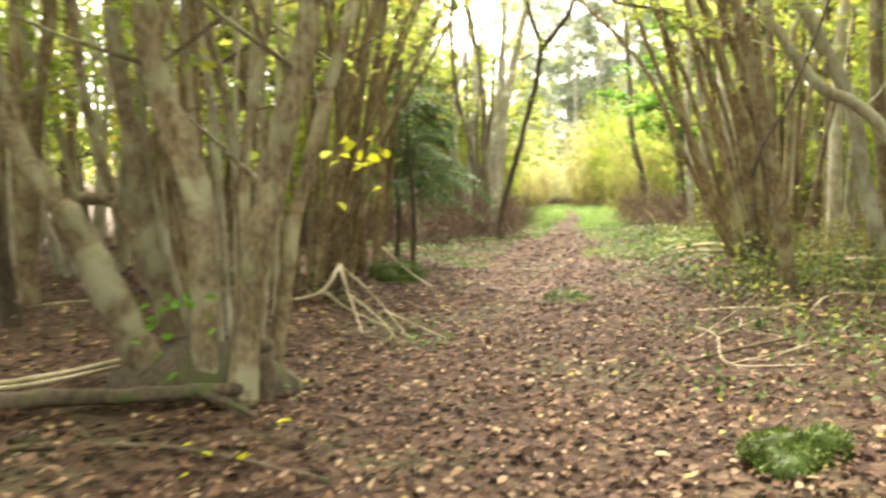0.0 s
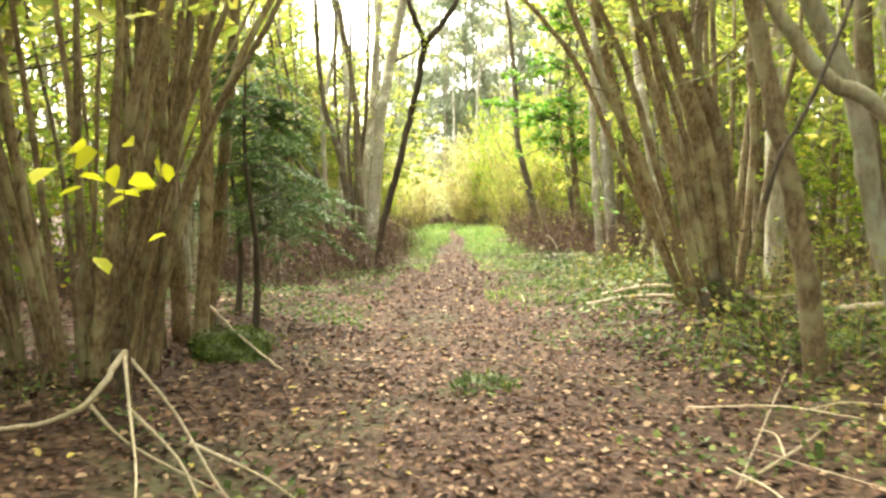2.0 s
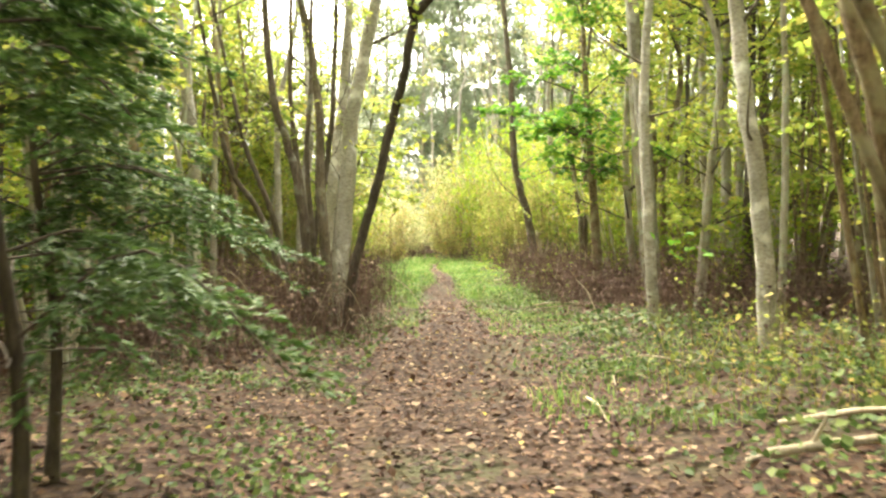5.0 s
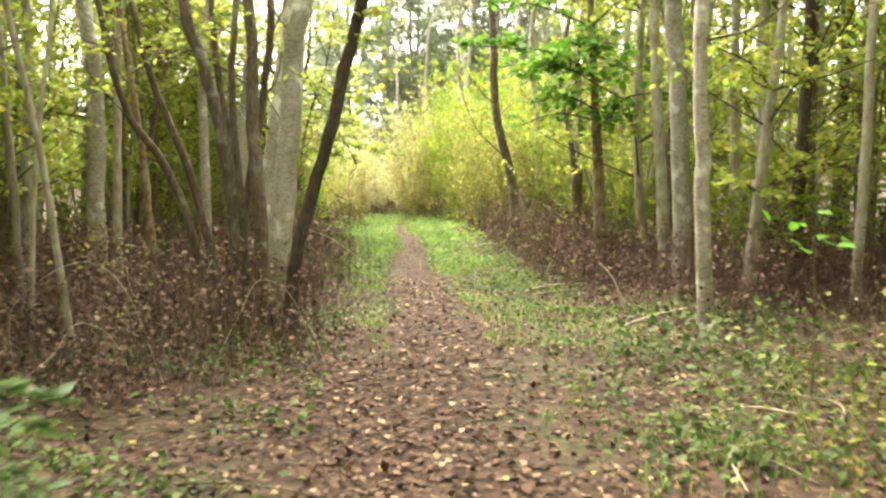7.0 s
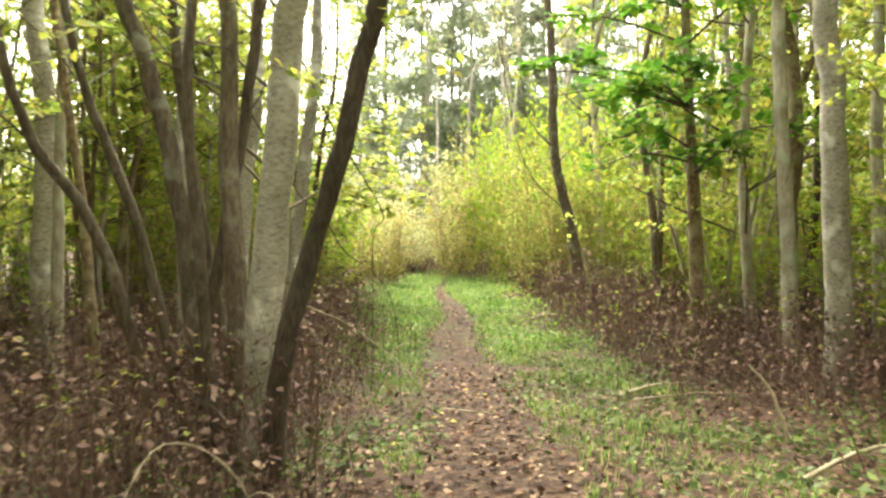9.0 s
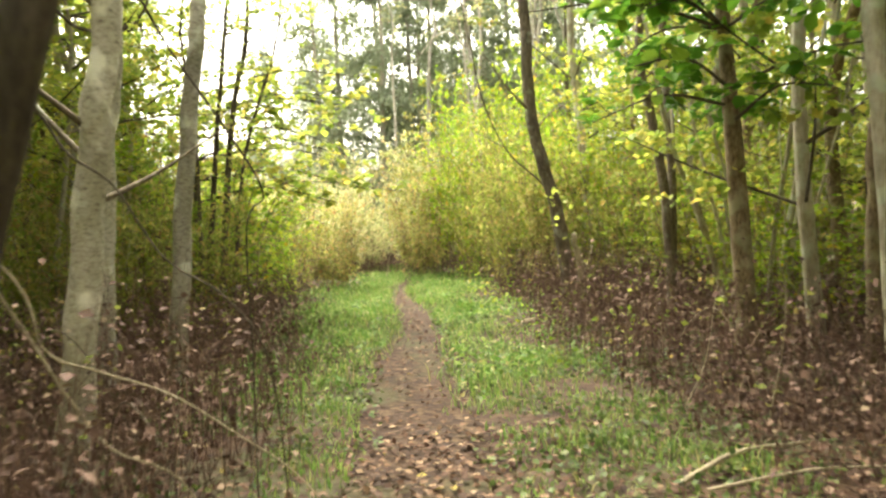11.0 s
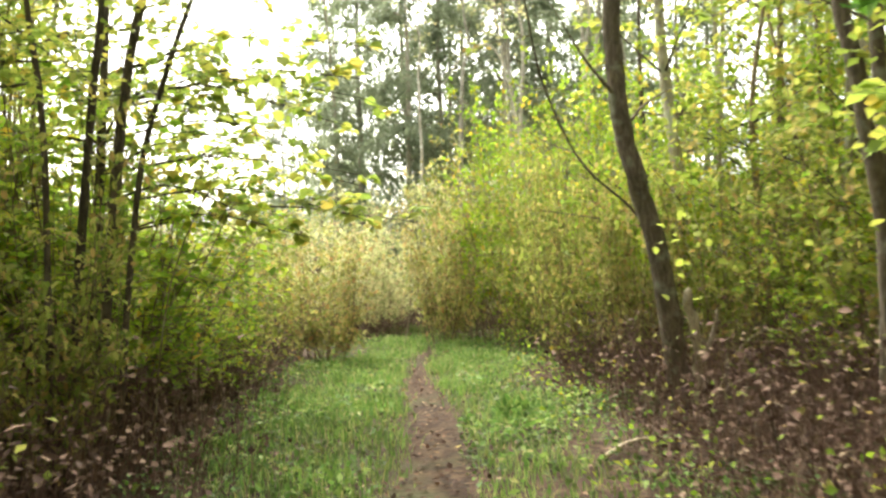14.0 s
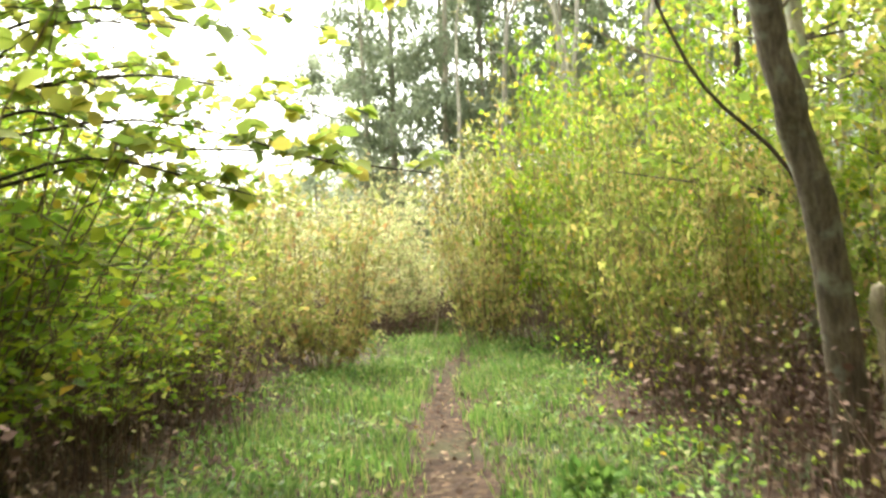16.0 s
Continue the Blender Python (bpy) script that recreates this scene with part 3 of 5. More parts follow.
own_tree("birch", "leaning grey birch trunk with white flecks in brown stalks", "tree",
         [([(1.02, 23.50, 0), (1.13, 23.52, 0.0), (1.28, 23.56, 1.20), (1.42, 23.60, 2.25)], 0.108, 0.088)], BIRCH_BARK, 6, LEAF_HAZEL, 20, stem_name="trunk", lean_out=False)
own_tree("hazel_stool", "young hazel with many upright dark rods", "tree", [
    ([(1.52, 30.00, 0), (1.75, 30.00, 1.38), (1.90, 30.00, 2.54), (1.97, 30.00, 3.18)], 0.039, 0.022),
    ([(1.66, 30.30, 0), (1.96, 30.30, 1.67), (2.19, 30.30, 2.83), (2.26, 30.30, 3.38)], 0.046, 0.026),
    ([(1.83, 30.20, 0), (2.08, 30.20, 1.11), (2.33, 30.20, 2.04), (2.56, 30.20, 2.70)], 0.028, 0.017),
    ([(1.51, 29.60, 0), (1.54, 29.60, 1.35), (1.46, 29.60, 2.36), (1.43, 29.60, 3.06)], 0.027, 0.016)], DARK_BARK, 3.5, LEAF_HAZEL, 44, lean_out=False, start=0.2, length=1.0, count=16)
for k, ctrl in enumerate([
        [(1.5, 22.4, 2.3), (1.80, 22.50, 1.67), (2.08, 22.50, 1.22), (2.25, 22.50, 0.89), (2.16, 22.50, 0.72), (2.16, 22.50, 0.0), (2.15, 22.5, -0.78)],
        [(1.12, 21.3, 1.7), (1.39, 21.50, 1.25), (1.50, 21.50, 1.07), (1.66, 21.50, 0.94), (1.84, 21.50, 0.64), (2.07, 21.50, 0.47), (2.24, 21.50, 0.15), (2.3, 21.5, -0.73)],
        [(1.0, 21.2, 1.0), (1.28, 21.50, 0.58), (1.37, 21.50, 0.30), (1.57, 21.50, 0.20), (1.83, 21.50, 0.09), (2.09, 21.50, -0.10), (2.35, 21.50, -0.32), (2.6, 21.5, -0.73)],
        [(1.25, 21.1, 0.7), (1.43, 21.20, 0.31), (1.52, 21.20, 0.14), (1.65, 21.20, -0.04), (1.90, 21.20, -0.20), (2.1, 21.2, -0.71)],
        [(5.0, 23.5, -0.85), (5.23, 23.50, -0.44), (5.32, 23.50, -0.01), (5.36, 23.5, 0.2)],
        [(5.6, 23.3, -0.85), (5.72, 23.30, -0.30), (5.75, 23.30, 0.1), (5.7, 23.3, 0.3)]]):
    own_tree("dead_branch", "thin crooked dead branch hanging into brown undergrowth" if k < 4 else "pale bare whip standing in brown undergrowth", "branch",
             [(ctrl, 0.0068, 0.003)], DARK_BARK if k < 2 else DEAD_WOOD, 0, None, lean_out=False, sides=6, stem_name="twig")


def many_rods(name, label, at, rods, spread, thick, height, leaf_mat, bark_mat, leafn=6, seed=0, group="", low=0.42, root=0.28):
    """A coppice stool of many rods that fan out of one foot."""
    global rng
    keep, rng = rng, np.random.default_rng(seed)
    base = np.array([at[0], at[1], float(ground_z(*at))])
    tree = thing(name, base, label, "tree", group)
    twig, leaf = Shape(), Shape()
    for k in range(rods):
        a = rng.uniform(0, 6.283)
        foot = np.array([np.cos(a), np.sin(a), 0]) * spread * root * rng.uniform(0.2, 1)
        turned = a + rng.normal(0, 0.5)
        lean = np.array([np.cos(turned), np.sin(turned), 0]) * spread * rng.uniform(0.05, 1)
        h = height * rng.uniform(0.75, 1.1)
        r = thick * rng.uniform(0.45, 1.05) ** 1.8
        ctrl = [foot - [0, 0, 0.12], foot + lean * 0.3 + [0, 0, h * 0.25], foot + lean * 0.62 + [0, 0, h * 0.5] + rng.normal(0, 0.12, 3), foot + lean * 0.9 + [0, 0, h * 0.78] + rng.normal(0, 0.2, 3), foot + lean * 1.1 + [0, 0, h] + rng.normal(0, 0.15, 3)]
        pts = curve_points(ctrl, 14)
        s = Shape()
        s.tube(pts, r, r * 0.25, 7, 0.2, 0.03)
        part("stem", s, bark_mat, tree)
        grow_crown(None if group else twig, leaf, pts, low, leafn, 0.8, 12, 0.125)
    if twig.n:
        part("brushwood", twig, bark_mat, tree, kind="stuff")
    part("crown", leaf, leaf_mat, tree, smooth=False, kind="stuff")
    rng = keep
    return tree


many_rods("hazel_stool", "thin grey hazel rods behind thick stems", (-1.45, 5.95), 20, 1.6, 0.026, 6.5, LEAF_HAZEL, GREY_BARK, 6, 10)
many_rods("hazel_stool", "dense hazel stool of many brown rods beside fallen sticks", (-1.48, 9.75), 36, 2.3, 0.043, 7.0, LEAF_HAZEL, HAZEL_BARK, 6, 11, root=0.21)
many_rods("hazel_stool", "hazel stool with thick upright stems and a mossy foot", (-1.0, 10.9), 8, 1.15, 0.072, 7.5, LEAF_HAZEL, HAZEL_BARK, 12, 12)
many_rods("hazel_stool", "hazel stool with brown rods deep in the wood", (-3.9, 8.3), 7, 1.0, 0.065, 7.0, LEAF_HAZEL, HAZEL_BARK, 10, 13)
many_rods("hazel_stool", "hazel stool of leaning grey rods in undergrowth", (5.2, 13.8), 14, 1.4, 0.06, 7.0, LEAF_HAZEL, HAZEL_BARK, 8, 14)

# ---- the wood on both sides ----
stools = [many_rods("hazel_stool", "hazel stool of slender rods with yellow-green leaves", (-40 - 4 * k, -60), n, sp, th, 7.0 + 0.6 * k, LEAF_HAZEL, HAZEL_BARK if k % 2 else GREY_BARK, 19, 30 + k, "hazel stools of the wood", 0.24)
          for k, (n, sp, th) in enumerate([(10, 1.5, 0.06), (13, 1.7, 0.05), (8, 1.1, 0.075), (15, 1.9, 0.045)])]


def tall_tree(k):
    """A slender forest tree with side branches up its trunk."""
    global rng
    keep, rng = rng, np.random.default_rng(60 + k)
    h = 11 + 1.2 * k
    tree = thing("forest_tree", (-70 - 3 * k, -60, 0), "slender grey forest tree with thin yellow-green foliage", "tree", "forest trees")
    ctrl = [np.array([0, 0, -0.15])] + [np.array([0, 0, h * f]) + rng.normal(0, 0.12, 3) * (1 + f) for f in (0.2, 0.45, 0.7, 1.0)]
    pts = curve_points(ctrl, 22)
    s, twig, leaf = Shape(), Shape(), Shape()
    s.tube(pts, 0.11 - 0.012 * k, 0.02, 8, 0.35, 0.03)
    part("trunk", s, (GREY_BARK, HAZEL_BARK, DARK_BARK, GREY_BARK)[k % 4], tree)
    for _ in range(25):
        f = rng.uniform(0.14, 0.95)
        at = pts[int(f * 21)]
        a = rng.uniform(0, 6.283)
        L = rng.uniform(0.9, 2.0) * (1.2 - 0.6 * f)
        way = np.array([np.cos(a), np.sin(a), rng.uniform(0.2, 0.9)])
        bp_ = curve_points([at, at + way * L * 0.5 + rng.normal(0, 0.1, 3), at + way * L], 8)
        twig.tube(bp_, 0.018, 0.005, 4)
        grow_crown(None, leaf, bp_, 0.2, 6, 0.65, 13, 0.125)
    part("branchwork", twig, DARK_BARK, tree, kind="stuff")
    part("crown", leaf, LEAF_HAZEL, tree, smooth=False, kind="stuff")
    rng = keep
    return tree


talls = [tall_tree(k) for k in range(4)]


def shade_canopy_tree(k):
    """An added tree whose mostly unseen limbs roof the path to shade it."""
    global rng
    keep, rng = rng, np.random.default_rng(160 + k)
    h = 9.5 + 0.8 * k
    tree = thing("ash", (-130 - 5 * k, -60, 0), "added tall grey ash with a high shading yellow-green crown", "tree", "canopy trees")
    ctrl = [np.array([0, 0, -0.15])] + [np.array([0, 0, h * f]) + rng.normal(0, 0.15, 3) * (1 + f) for f in (0.25, 0.5, 0.75, 1.0)]
    pts = curve_points(ctrl, 20)
    s, twig, leaf = Shape(), Shape(), Shape()
    s.tube(pts, 0.085 + 0.01 * k, 0.025, 9, 0.35, 0.03)
    part("trunk", s, (GREY_BARK, HAZEL_BARK, GREY_BARK)[k % 3], tree)
    for j in range(22):
        f = rng.uniform(0.52, 0.98)
        at = pts[int(f * 19)]
        a = j * 2.4 + rng.normal(0, 0.3)
        L = rng.uniform(1.8, 3.6) * (1.5 - 0.7 * f)
        way = np.array([np.cos(a), np.sin(a), rng.uniform(0.15, 0.6)])
        b = curve_points([at, at + way * L * 0.5 + rng.normal(0, 0.15, 3), at + way * L + [0, 0, -0.2]], 9)
        limb = Shape()
        limb.tube(b, 0.032, 0.008, 5, 0, 0.04)
        part("limb", limb, DARK_BARK, tree)
        grow_crown(twig, leaf, b, 0.15, 14, 1.05, 17, 0.16)
    part("brushwood", twig, DARK_BARK, tree, kind="stuff")
    part("crown", leaf, LEAF_HAZEL, tree, smooth=False, kind="stuff")
    rng = keep
    return tree


canopy = [shade_canopy_tree(k) for k in range(3)]


def bush(k, h, spread, leaf_mat, name, label, group, leafn, rods, size=0.06, low=0.16):
    global rng
    keep, rng = rng, np.random.default_rng(90 + k)
    tree = thing(name, (-90 - 5 * k, -60, 0), label, "bush", group)
    wood, leaf = Shape(), Shape()
    for _ in range(rods):
        a = rng.uniform(0, 6.283)
        d = np.array([np.cos(a), np.sin(a), 0])
        hh = h * rng.uniform(0.5, 1.08)
        o = d * spread * rng.uniform(0.0, 0.35)
        pts = curve_points([o - [0, 0, 0.1], o + d * spread * 0.25 + [0, 0, hh * 0.4], o + d * spread * rng.uniform(0.3, 0.8) + [0, 0, hh]] + rng.normal(0, 0.05, (3, 3)), 8)
        wood.tube(pts, rng.uniform(0.006, 0.013), 0.003, 4)
        if name == "hazel_bush":
            grow_crown(wood, leaf, pts, low, leafn, 0.5, 10, size * 1.15)
        else:   # leaves gather in loose tufts along the rods
            for _t in range(leafn):
                f = rng.uniform(low, 1.0)
                p = np.array([np.interp(f * 7, np.arange(8), pts[:, c]) for c in range(3)])
                way = unit(np.array([rng.normal(), rng.normal(), rng.uniform(0.1, 1.3)]))
                reach = rng.uniform(0.15, 0.6)
                wood.tube(np.array([p, p + way * reach]), 0.004, 0.002, 3)
                m = int(rng.integers(3, 15))
                leaf.leaves(p + way * (reach * rng.uniform(0.3, 1.05, m))[:, None] + rng.normal(0, 0.05, (m, 3)), rng.normal(0, 0.7, (m, 3)) + way * 0.6, size * rng.uniform(0.8, 1.7, m), True, 0.6)
    part("brushwood", wood, HAZEL_BARK, tree, kind="stuff")
    part("foliage", leaf, leaf_mat, tree, smooth=False, kind="stuff")
    rng = keep
    return tree


bushes = [bush(0, 3.4, 1.5, LEAF_SHRUB, "willow_bush", "tall yellowing willow bush at the clearing", "bushes of the clearing", 12, 28, 0.075, 0.2),
          bush(1, 2.6, 1.3, LEAF_AUTUMN, "willow_bush", "yellow and orange willow bush at the clearing", "bushes of the clearing", 12, 26, 0.07),
          bush(2, 4.2, 1.6, LEAF_BUSH, "willow_bush", "high thin yellow-green willow bush", "bushes of the clearing", 13, 28, 0.075, 0.25),
          bush(3, 2.8, 1.4, LEAF_BUSH, "hazel_bush", "green hazel bush with thin rods", "bushes of the wood edge", 9, 22, 0.08, 0.3),
          bush(4, 3.0, 1.7, LEAF_GLARE, "willow_bush", "rounded yellow willow bush with glare-paled leaves beyond the grass", "bushes of the clearing", 13, 30, 0.075, 0.2)]


def put(src, x, y, turn=None, size=1.0, size_z=None):
    m = Matrix.LocRotScale((x, y, float(ground_z(x, y))), Euler((0, 0, rng.uniform(0, 6.28) if turn is None else turn)), None)
    ob = copy_thing(src, m)
    ob.scale = (size, size, size_z or size)
    return ob


OWN = [(-1.4, 5.1), (4, 11.3), (3.2, 8.4), (5, 9.9), (5, 9.3), (-0.4, 10.6), (1.2, 20.5), (0.9, 20.9), (-1.2, 24.5), (6.5, 22), (7.2, 24), (5.4, 19.3), (5.4, 16.4), (8.7, 24.3), (10.4, 25), (7.8, 20.3),
       (7.6, 24.8), (7.5, 28.7), (6.8, 30.6), (0.8, 26.7), (1.0, 23.5), (1.4, 26.8), (1.6, 30), (-1.15, 9.9), (-0.95, 10.9), (-3.9, 8.3), (5.2, 13.8), (6.8, 25.6), (-1, 13), (-1, 14.6), (-1.7, 15.8), (-0.4, 16.2), (-0.6, 18.5), (-0.9, 20.6)]


def scatter(n, x0, x1, y0, y1, gap_l, gap_r, apart, taken, seed):
    """Random places off the path, none close to another."""
    r = np.random.default_rng(seed)
    spots = []
    for _ in range(n * 40):
        if len(spots) == n:
            break
        x, y = r.uniform(x0, x1), r.uniform(y0, y1)
        d = x - float(track_x(y))
        if -gap_l < d < gap_r or any((x - a) ** 2 + (y - b) ** 2 < apart ** 2 for a, b in taken):
            continue
        spots.append((x, y))
        taken.append((x, y))
    return spots


taken = list(OWN)
for k, (x, y) in enumerate(scatter(28, -10, 1, 4, 28, 2.3, 2.8, 1.1, taken, 1) + scatter(26, 2, 14, 3, 29, 2.3, 3.0, 1.2, taken, 2) + [(-0.4, 30.5), (0.0, 33.5), (-1.3, 36), (-2.0, 39.5), (-1.6, 32.3), (-3.4, 29), (-4, 35), (-2.8, 33.6), (-3.2, 37.8), (-5.2, 31.5), (-5.4, 38), (-3.0, 26.4), (-5, 26.5)]):
    turn, size = float(rng.uniform(0, 6.28)), float(rng.uniform(0.8, 1.15))
    if -4.6 < x < -1.8 and 4.5 < y < 9.5:   # an airy gap behind the first stool
        continue
    put(stools[k % 4], x, y, turn, size)
for k, (x, y) in enumerate(scatter(34, -14, 1, 6, 27, 2.6, 3.0, 0.8, taken, 3) + scatter(40, 3, 16, 6, 42, 2.6, 3.6, 0.8, taken, 4) + scatter(14, 7, 13, 14, 27, 2.6, 3.6, 0.8, taken, 14) + scatter(8, -7, -1, 14, 24, 2.6, 3.6, 0.8, taken, 15)):
    put(talls[k % 4], x, y, size=float(rng.uniform(0.75, 1.15)))
# stools behind and beside the start, mostly unseen, added to shade the ground
for k, (x, y) in enumerate(scatter(16, -9, 9, -11, 3, 2.0, 2.2, 1.2, taken, 5)):
    put(stools[k % 4], x, y)

# extra slender trees round the start, added for the shade of their crowns
for k, (x, y) in enumerate(scatter(14, -7, 9, -8, 13, 2.2, 2.8, 1.0, taken, 9)):
    put(talls[k % 4], x, y, size=float(rng.uniform(0.7, 0.95)))

for k, (x, y, s) in enumerate([(0.05, 28.9, 0.62), (-0.7, 27.6, 0.7), (-1.1, 31.6, 0.75), (-2.0, 23.8, 0.75), (-2.6, 21.8, 0.7), (-2.9, 25.0, 0.8)]):
    put(talls[k % 3], x, y, size=s)

# high leaf roof added to shade the first part of the path; wood at the sides and, unseen, behind
r_top = np.random.default_rng(171)
for k, (x, y) in enumerate(scatter(11, -6.5, 0, -9, 16, 3.2, 9, 1.5, taken, 16) + scatter(24, 2, 9.5, -9, 20, 9, 3.3, 1.5, taken, 17)):
    put(canopy[k % 3], x, y, float(r_top.uniform(0, 6.28)), float(r_top.uniform(0.9, 1.2)))
for k, (x, y) in enumerate(scatter(26, -30, -14, -8, 34, 2, 2, 1.8, taken, 18) + scatter(30, 16, 32, -8, 46, 2, 2, 1.8, taken, 19) + scatter(14, -14, 16, -24, -11, 2, 2, 2.0, taken, 20)):
    put(talls[k % 4] if k % 3 else canopy[k % 2], x, y, float(r_top.uniform(0, 6.28)), float(r_top.uniform(0.8, 1.15)))

for k, (x, y) in enumerate(scatter(13, -11, -1.5, 24, 36, 3, 3, 1.0, taken, 21) + scatter(26, 9, 18, 17, 38, 3, 3, 1.0, taken, 22)):
    put(talls[(0, 1, 3)[k % 3]] if k % 4 else stools[k % 3], x, y, float(r_top.uniform(0, 6.28)), float(r_top.uniform(0.6, 0.95)))

for k, (x, y, size) in enumerate([(-0.2, 30.2, 0.72), (0.3, 32.4, 0.68), (-0.9, 34.5, 0.8), (-0.6, 27.9, 0.7), (0.1, 35.5, 0.7)]):
    put(talls[(1, 0, 3)[k % 3]], x, y, float(r_top.uniform(0, 6.28)), size)
for k, (x, y) in enumerate([(0.2, 28.2), (-0.4, 29.8), (0.5, 30.8), (-0.9, 26.6)]):
    put(canopy[k % 3], x, y, float(r_top.uniform(0, 6.28)), 0.5)
# three ashes added on the right to shade the undergrowth below
for k, (x, y) in enumerate([(8.3, 23.3), (8.9, 26.9), (9.7, 30.2)]):
    put(canopy[k], x, y, float(r_top.uniform(0, 6.28)), 0.95)

# bushes round the clearing and along the last stretch
CLEARING = [
    # bushes that close the far end: bush index, place, width, height
    (1, 6.25, 40.2, 0.75, 1.12), (0, 6.9, 41.6, 0.8, 1.2), (1, 3.75, 37.6, 0.8, 0.95), (0, 3.1, 39.2, 0.9, 0.85), (4, 4.6, 43.0, 0.8, 0.72), (4, 5.4, 44.4, 0.9, 0.8), (4, 3.6, 46.0, 1.0, 0.75), (4, 6.2, 47.2, 1.1, 0.95),
    (2, 7.4, 39.8, 0.8, 1.08), (2, 8.1, 41.4, 0.9, 1.2), (2, 9.0, 43.0, 1.0, 1.25), (0, 7.5, 38.0, 0.7, 1.05), (2, 8.6, 38.6, 0.9, 1.1), (0, 7.4, 36.4, 0.65, 1.0), (2, 8.7, 36.6, 0.9, 1.05), (2, 10.2, 40.5, 1.1, 1.2), (4, 8.2, 45.4, 1.2, 1.3),
    (0, 7.2, 34.6, 0.62, 0.92), (2, 8.4, 34.4, 0.8, 0.95), (1, 7.5, 33.5, 0.55, 0.95), (0, 8.2, 32.4, 0.8, 0.95), (2, 9.6, 33.4, 1.0, 1.0), (3, 8.4, 30.9, 0.6, 0.85), (0, 8.9, 30.4, 0.9, 0.95), (2, 10.2, 30.8, 1.0, 1.0), (0, 9.6, 28.4, 0.9, 0.95), (3, 8.4, 28.0, 0.7, 0.85), (2, 11.4, 34.8, 1.1, 1.1), (2, 11.6, 38.0, 1.1, 1.15), (0, 10.4, 26.4, 0.9, 0.9),
    (0, 1.5, 29.4, 0.6, 0.75), (0, 0.8, 28.3, 0.6, 0.75), (1, 0.1, 29.4, 0.8, 0.95), (0, 0.0, 27.6, 0.7, 0.8),
    (0, 2.4, 36.0, 0.8, 0.75), (1, 1.4, 38.0, 0.9, 0.9), (0, 0.4, 40.0, 0.9, 0.8), (4, 1.8, 42.5, 0.9, 0.75), (0, -0.8, 43.0, 0.9, 0.8), (1, -2.2, 40.0, 0.9, 0.9), (0, -2.4, 36.0, 0.9, 0.9), (0, 0.2, 37.0, 0.9, 0.8), (4, 2.5, 49, 0.9, 0.8), (4, -0.5, 47, 0.9, 0.8)]
for k, bx, by, wide, high in CLEARING:
    put(bushes[k], bx, by, size=wide * float(rng.uniform(0.92, 1.1)), size_z=high * float(rng.uniform(0.94, 1.08)))
for x, y, s in [(1.6, 34.2, 1.15), (0.6, 35.6, 1.4), (2.1, 32.9, 0.65), (1.5, 31.9, 1.2), (2.35, 34.6, 0.7), (0.7, 33.0, 1.5), (-0.2, 31.4, 1.5), (-0.4, 38.2, 1.6), (-0.6, 34.4, 1.6), (1.3, 32.0, 1.2),
                (7.9, 27.2, 0.6), (8.6, 26.0, 0.85), (9.3, 22.5, 0.9), (8.0, 22.6, 0.8), (-1.6, 27.5, 0.9), (-0.8, 30.5, 0.9), (-3, 18, 1.1), (-3.5, 15, 1.1), (8.5, 16, 1.1), (9.5, 19, 1.1)]:
    put(bushes[3], x, y, size=s)
for k, (x, y) in enumerate(scatter(18, -10, 18, 49, 58, 0, 0, 1.6, taken, 6)):
    put(bushes[4], x, y, size=1.3 if x > 4 else 1.0)


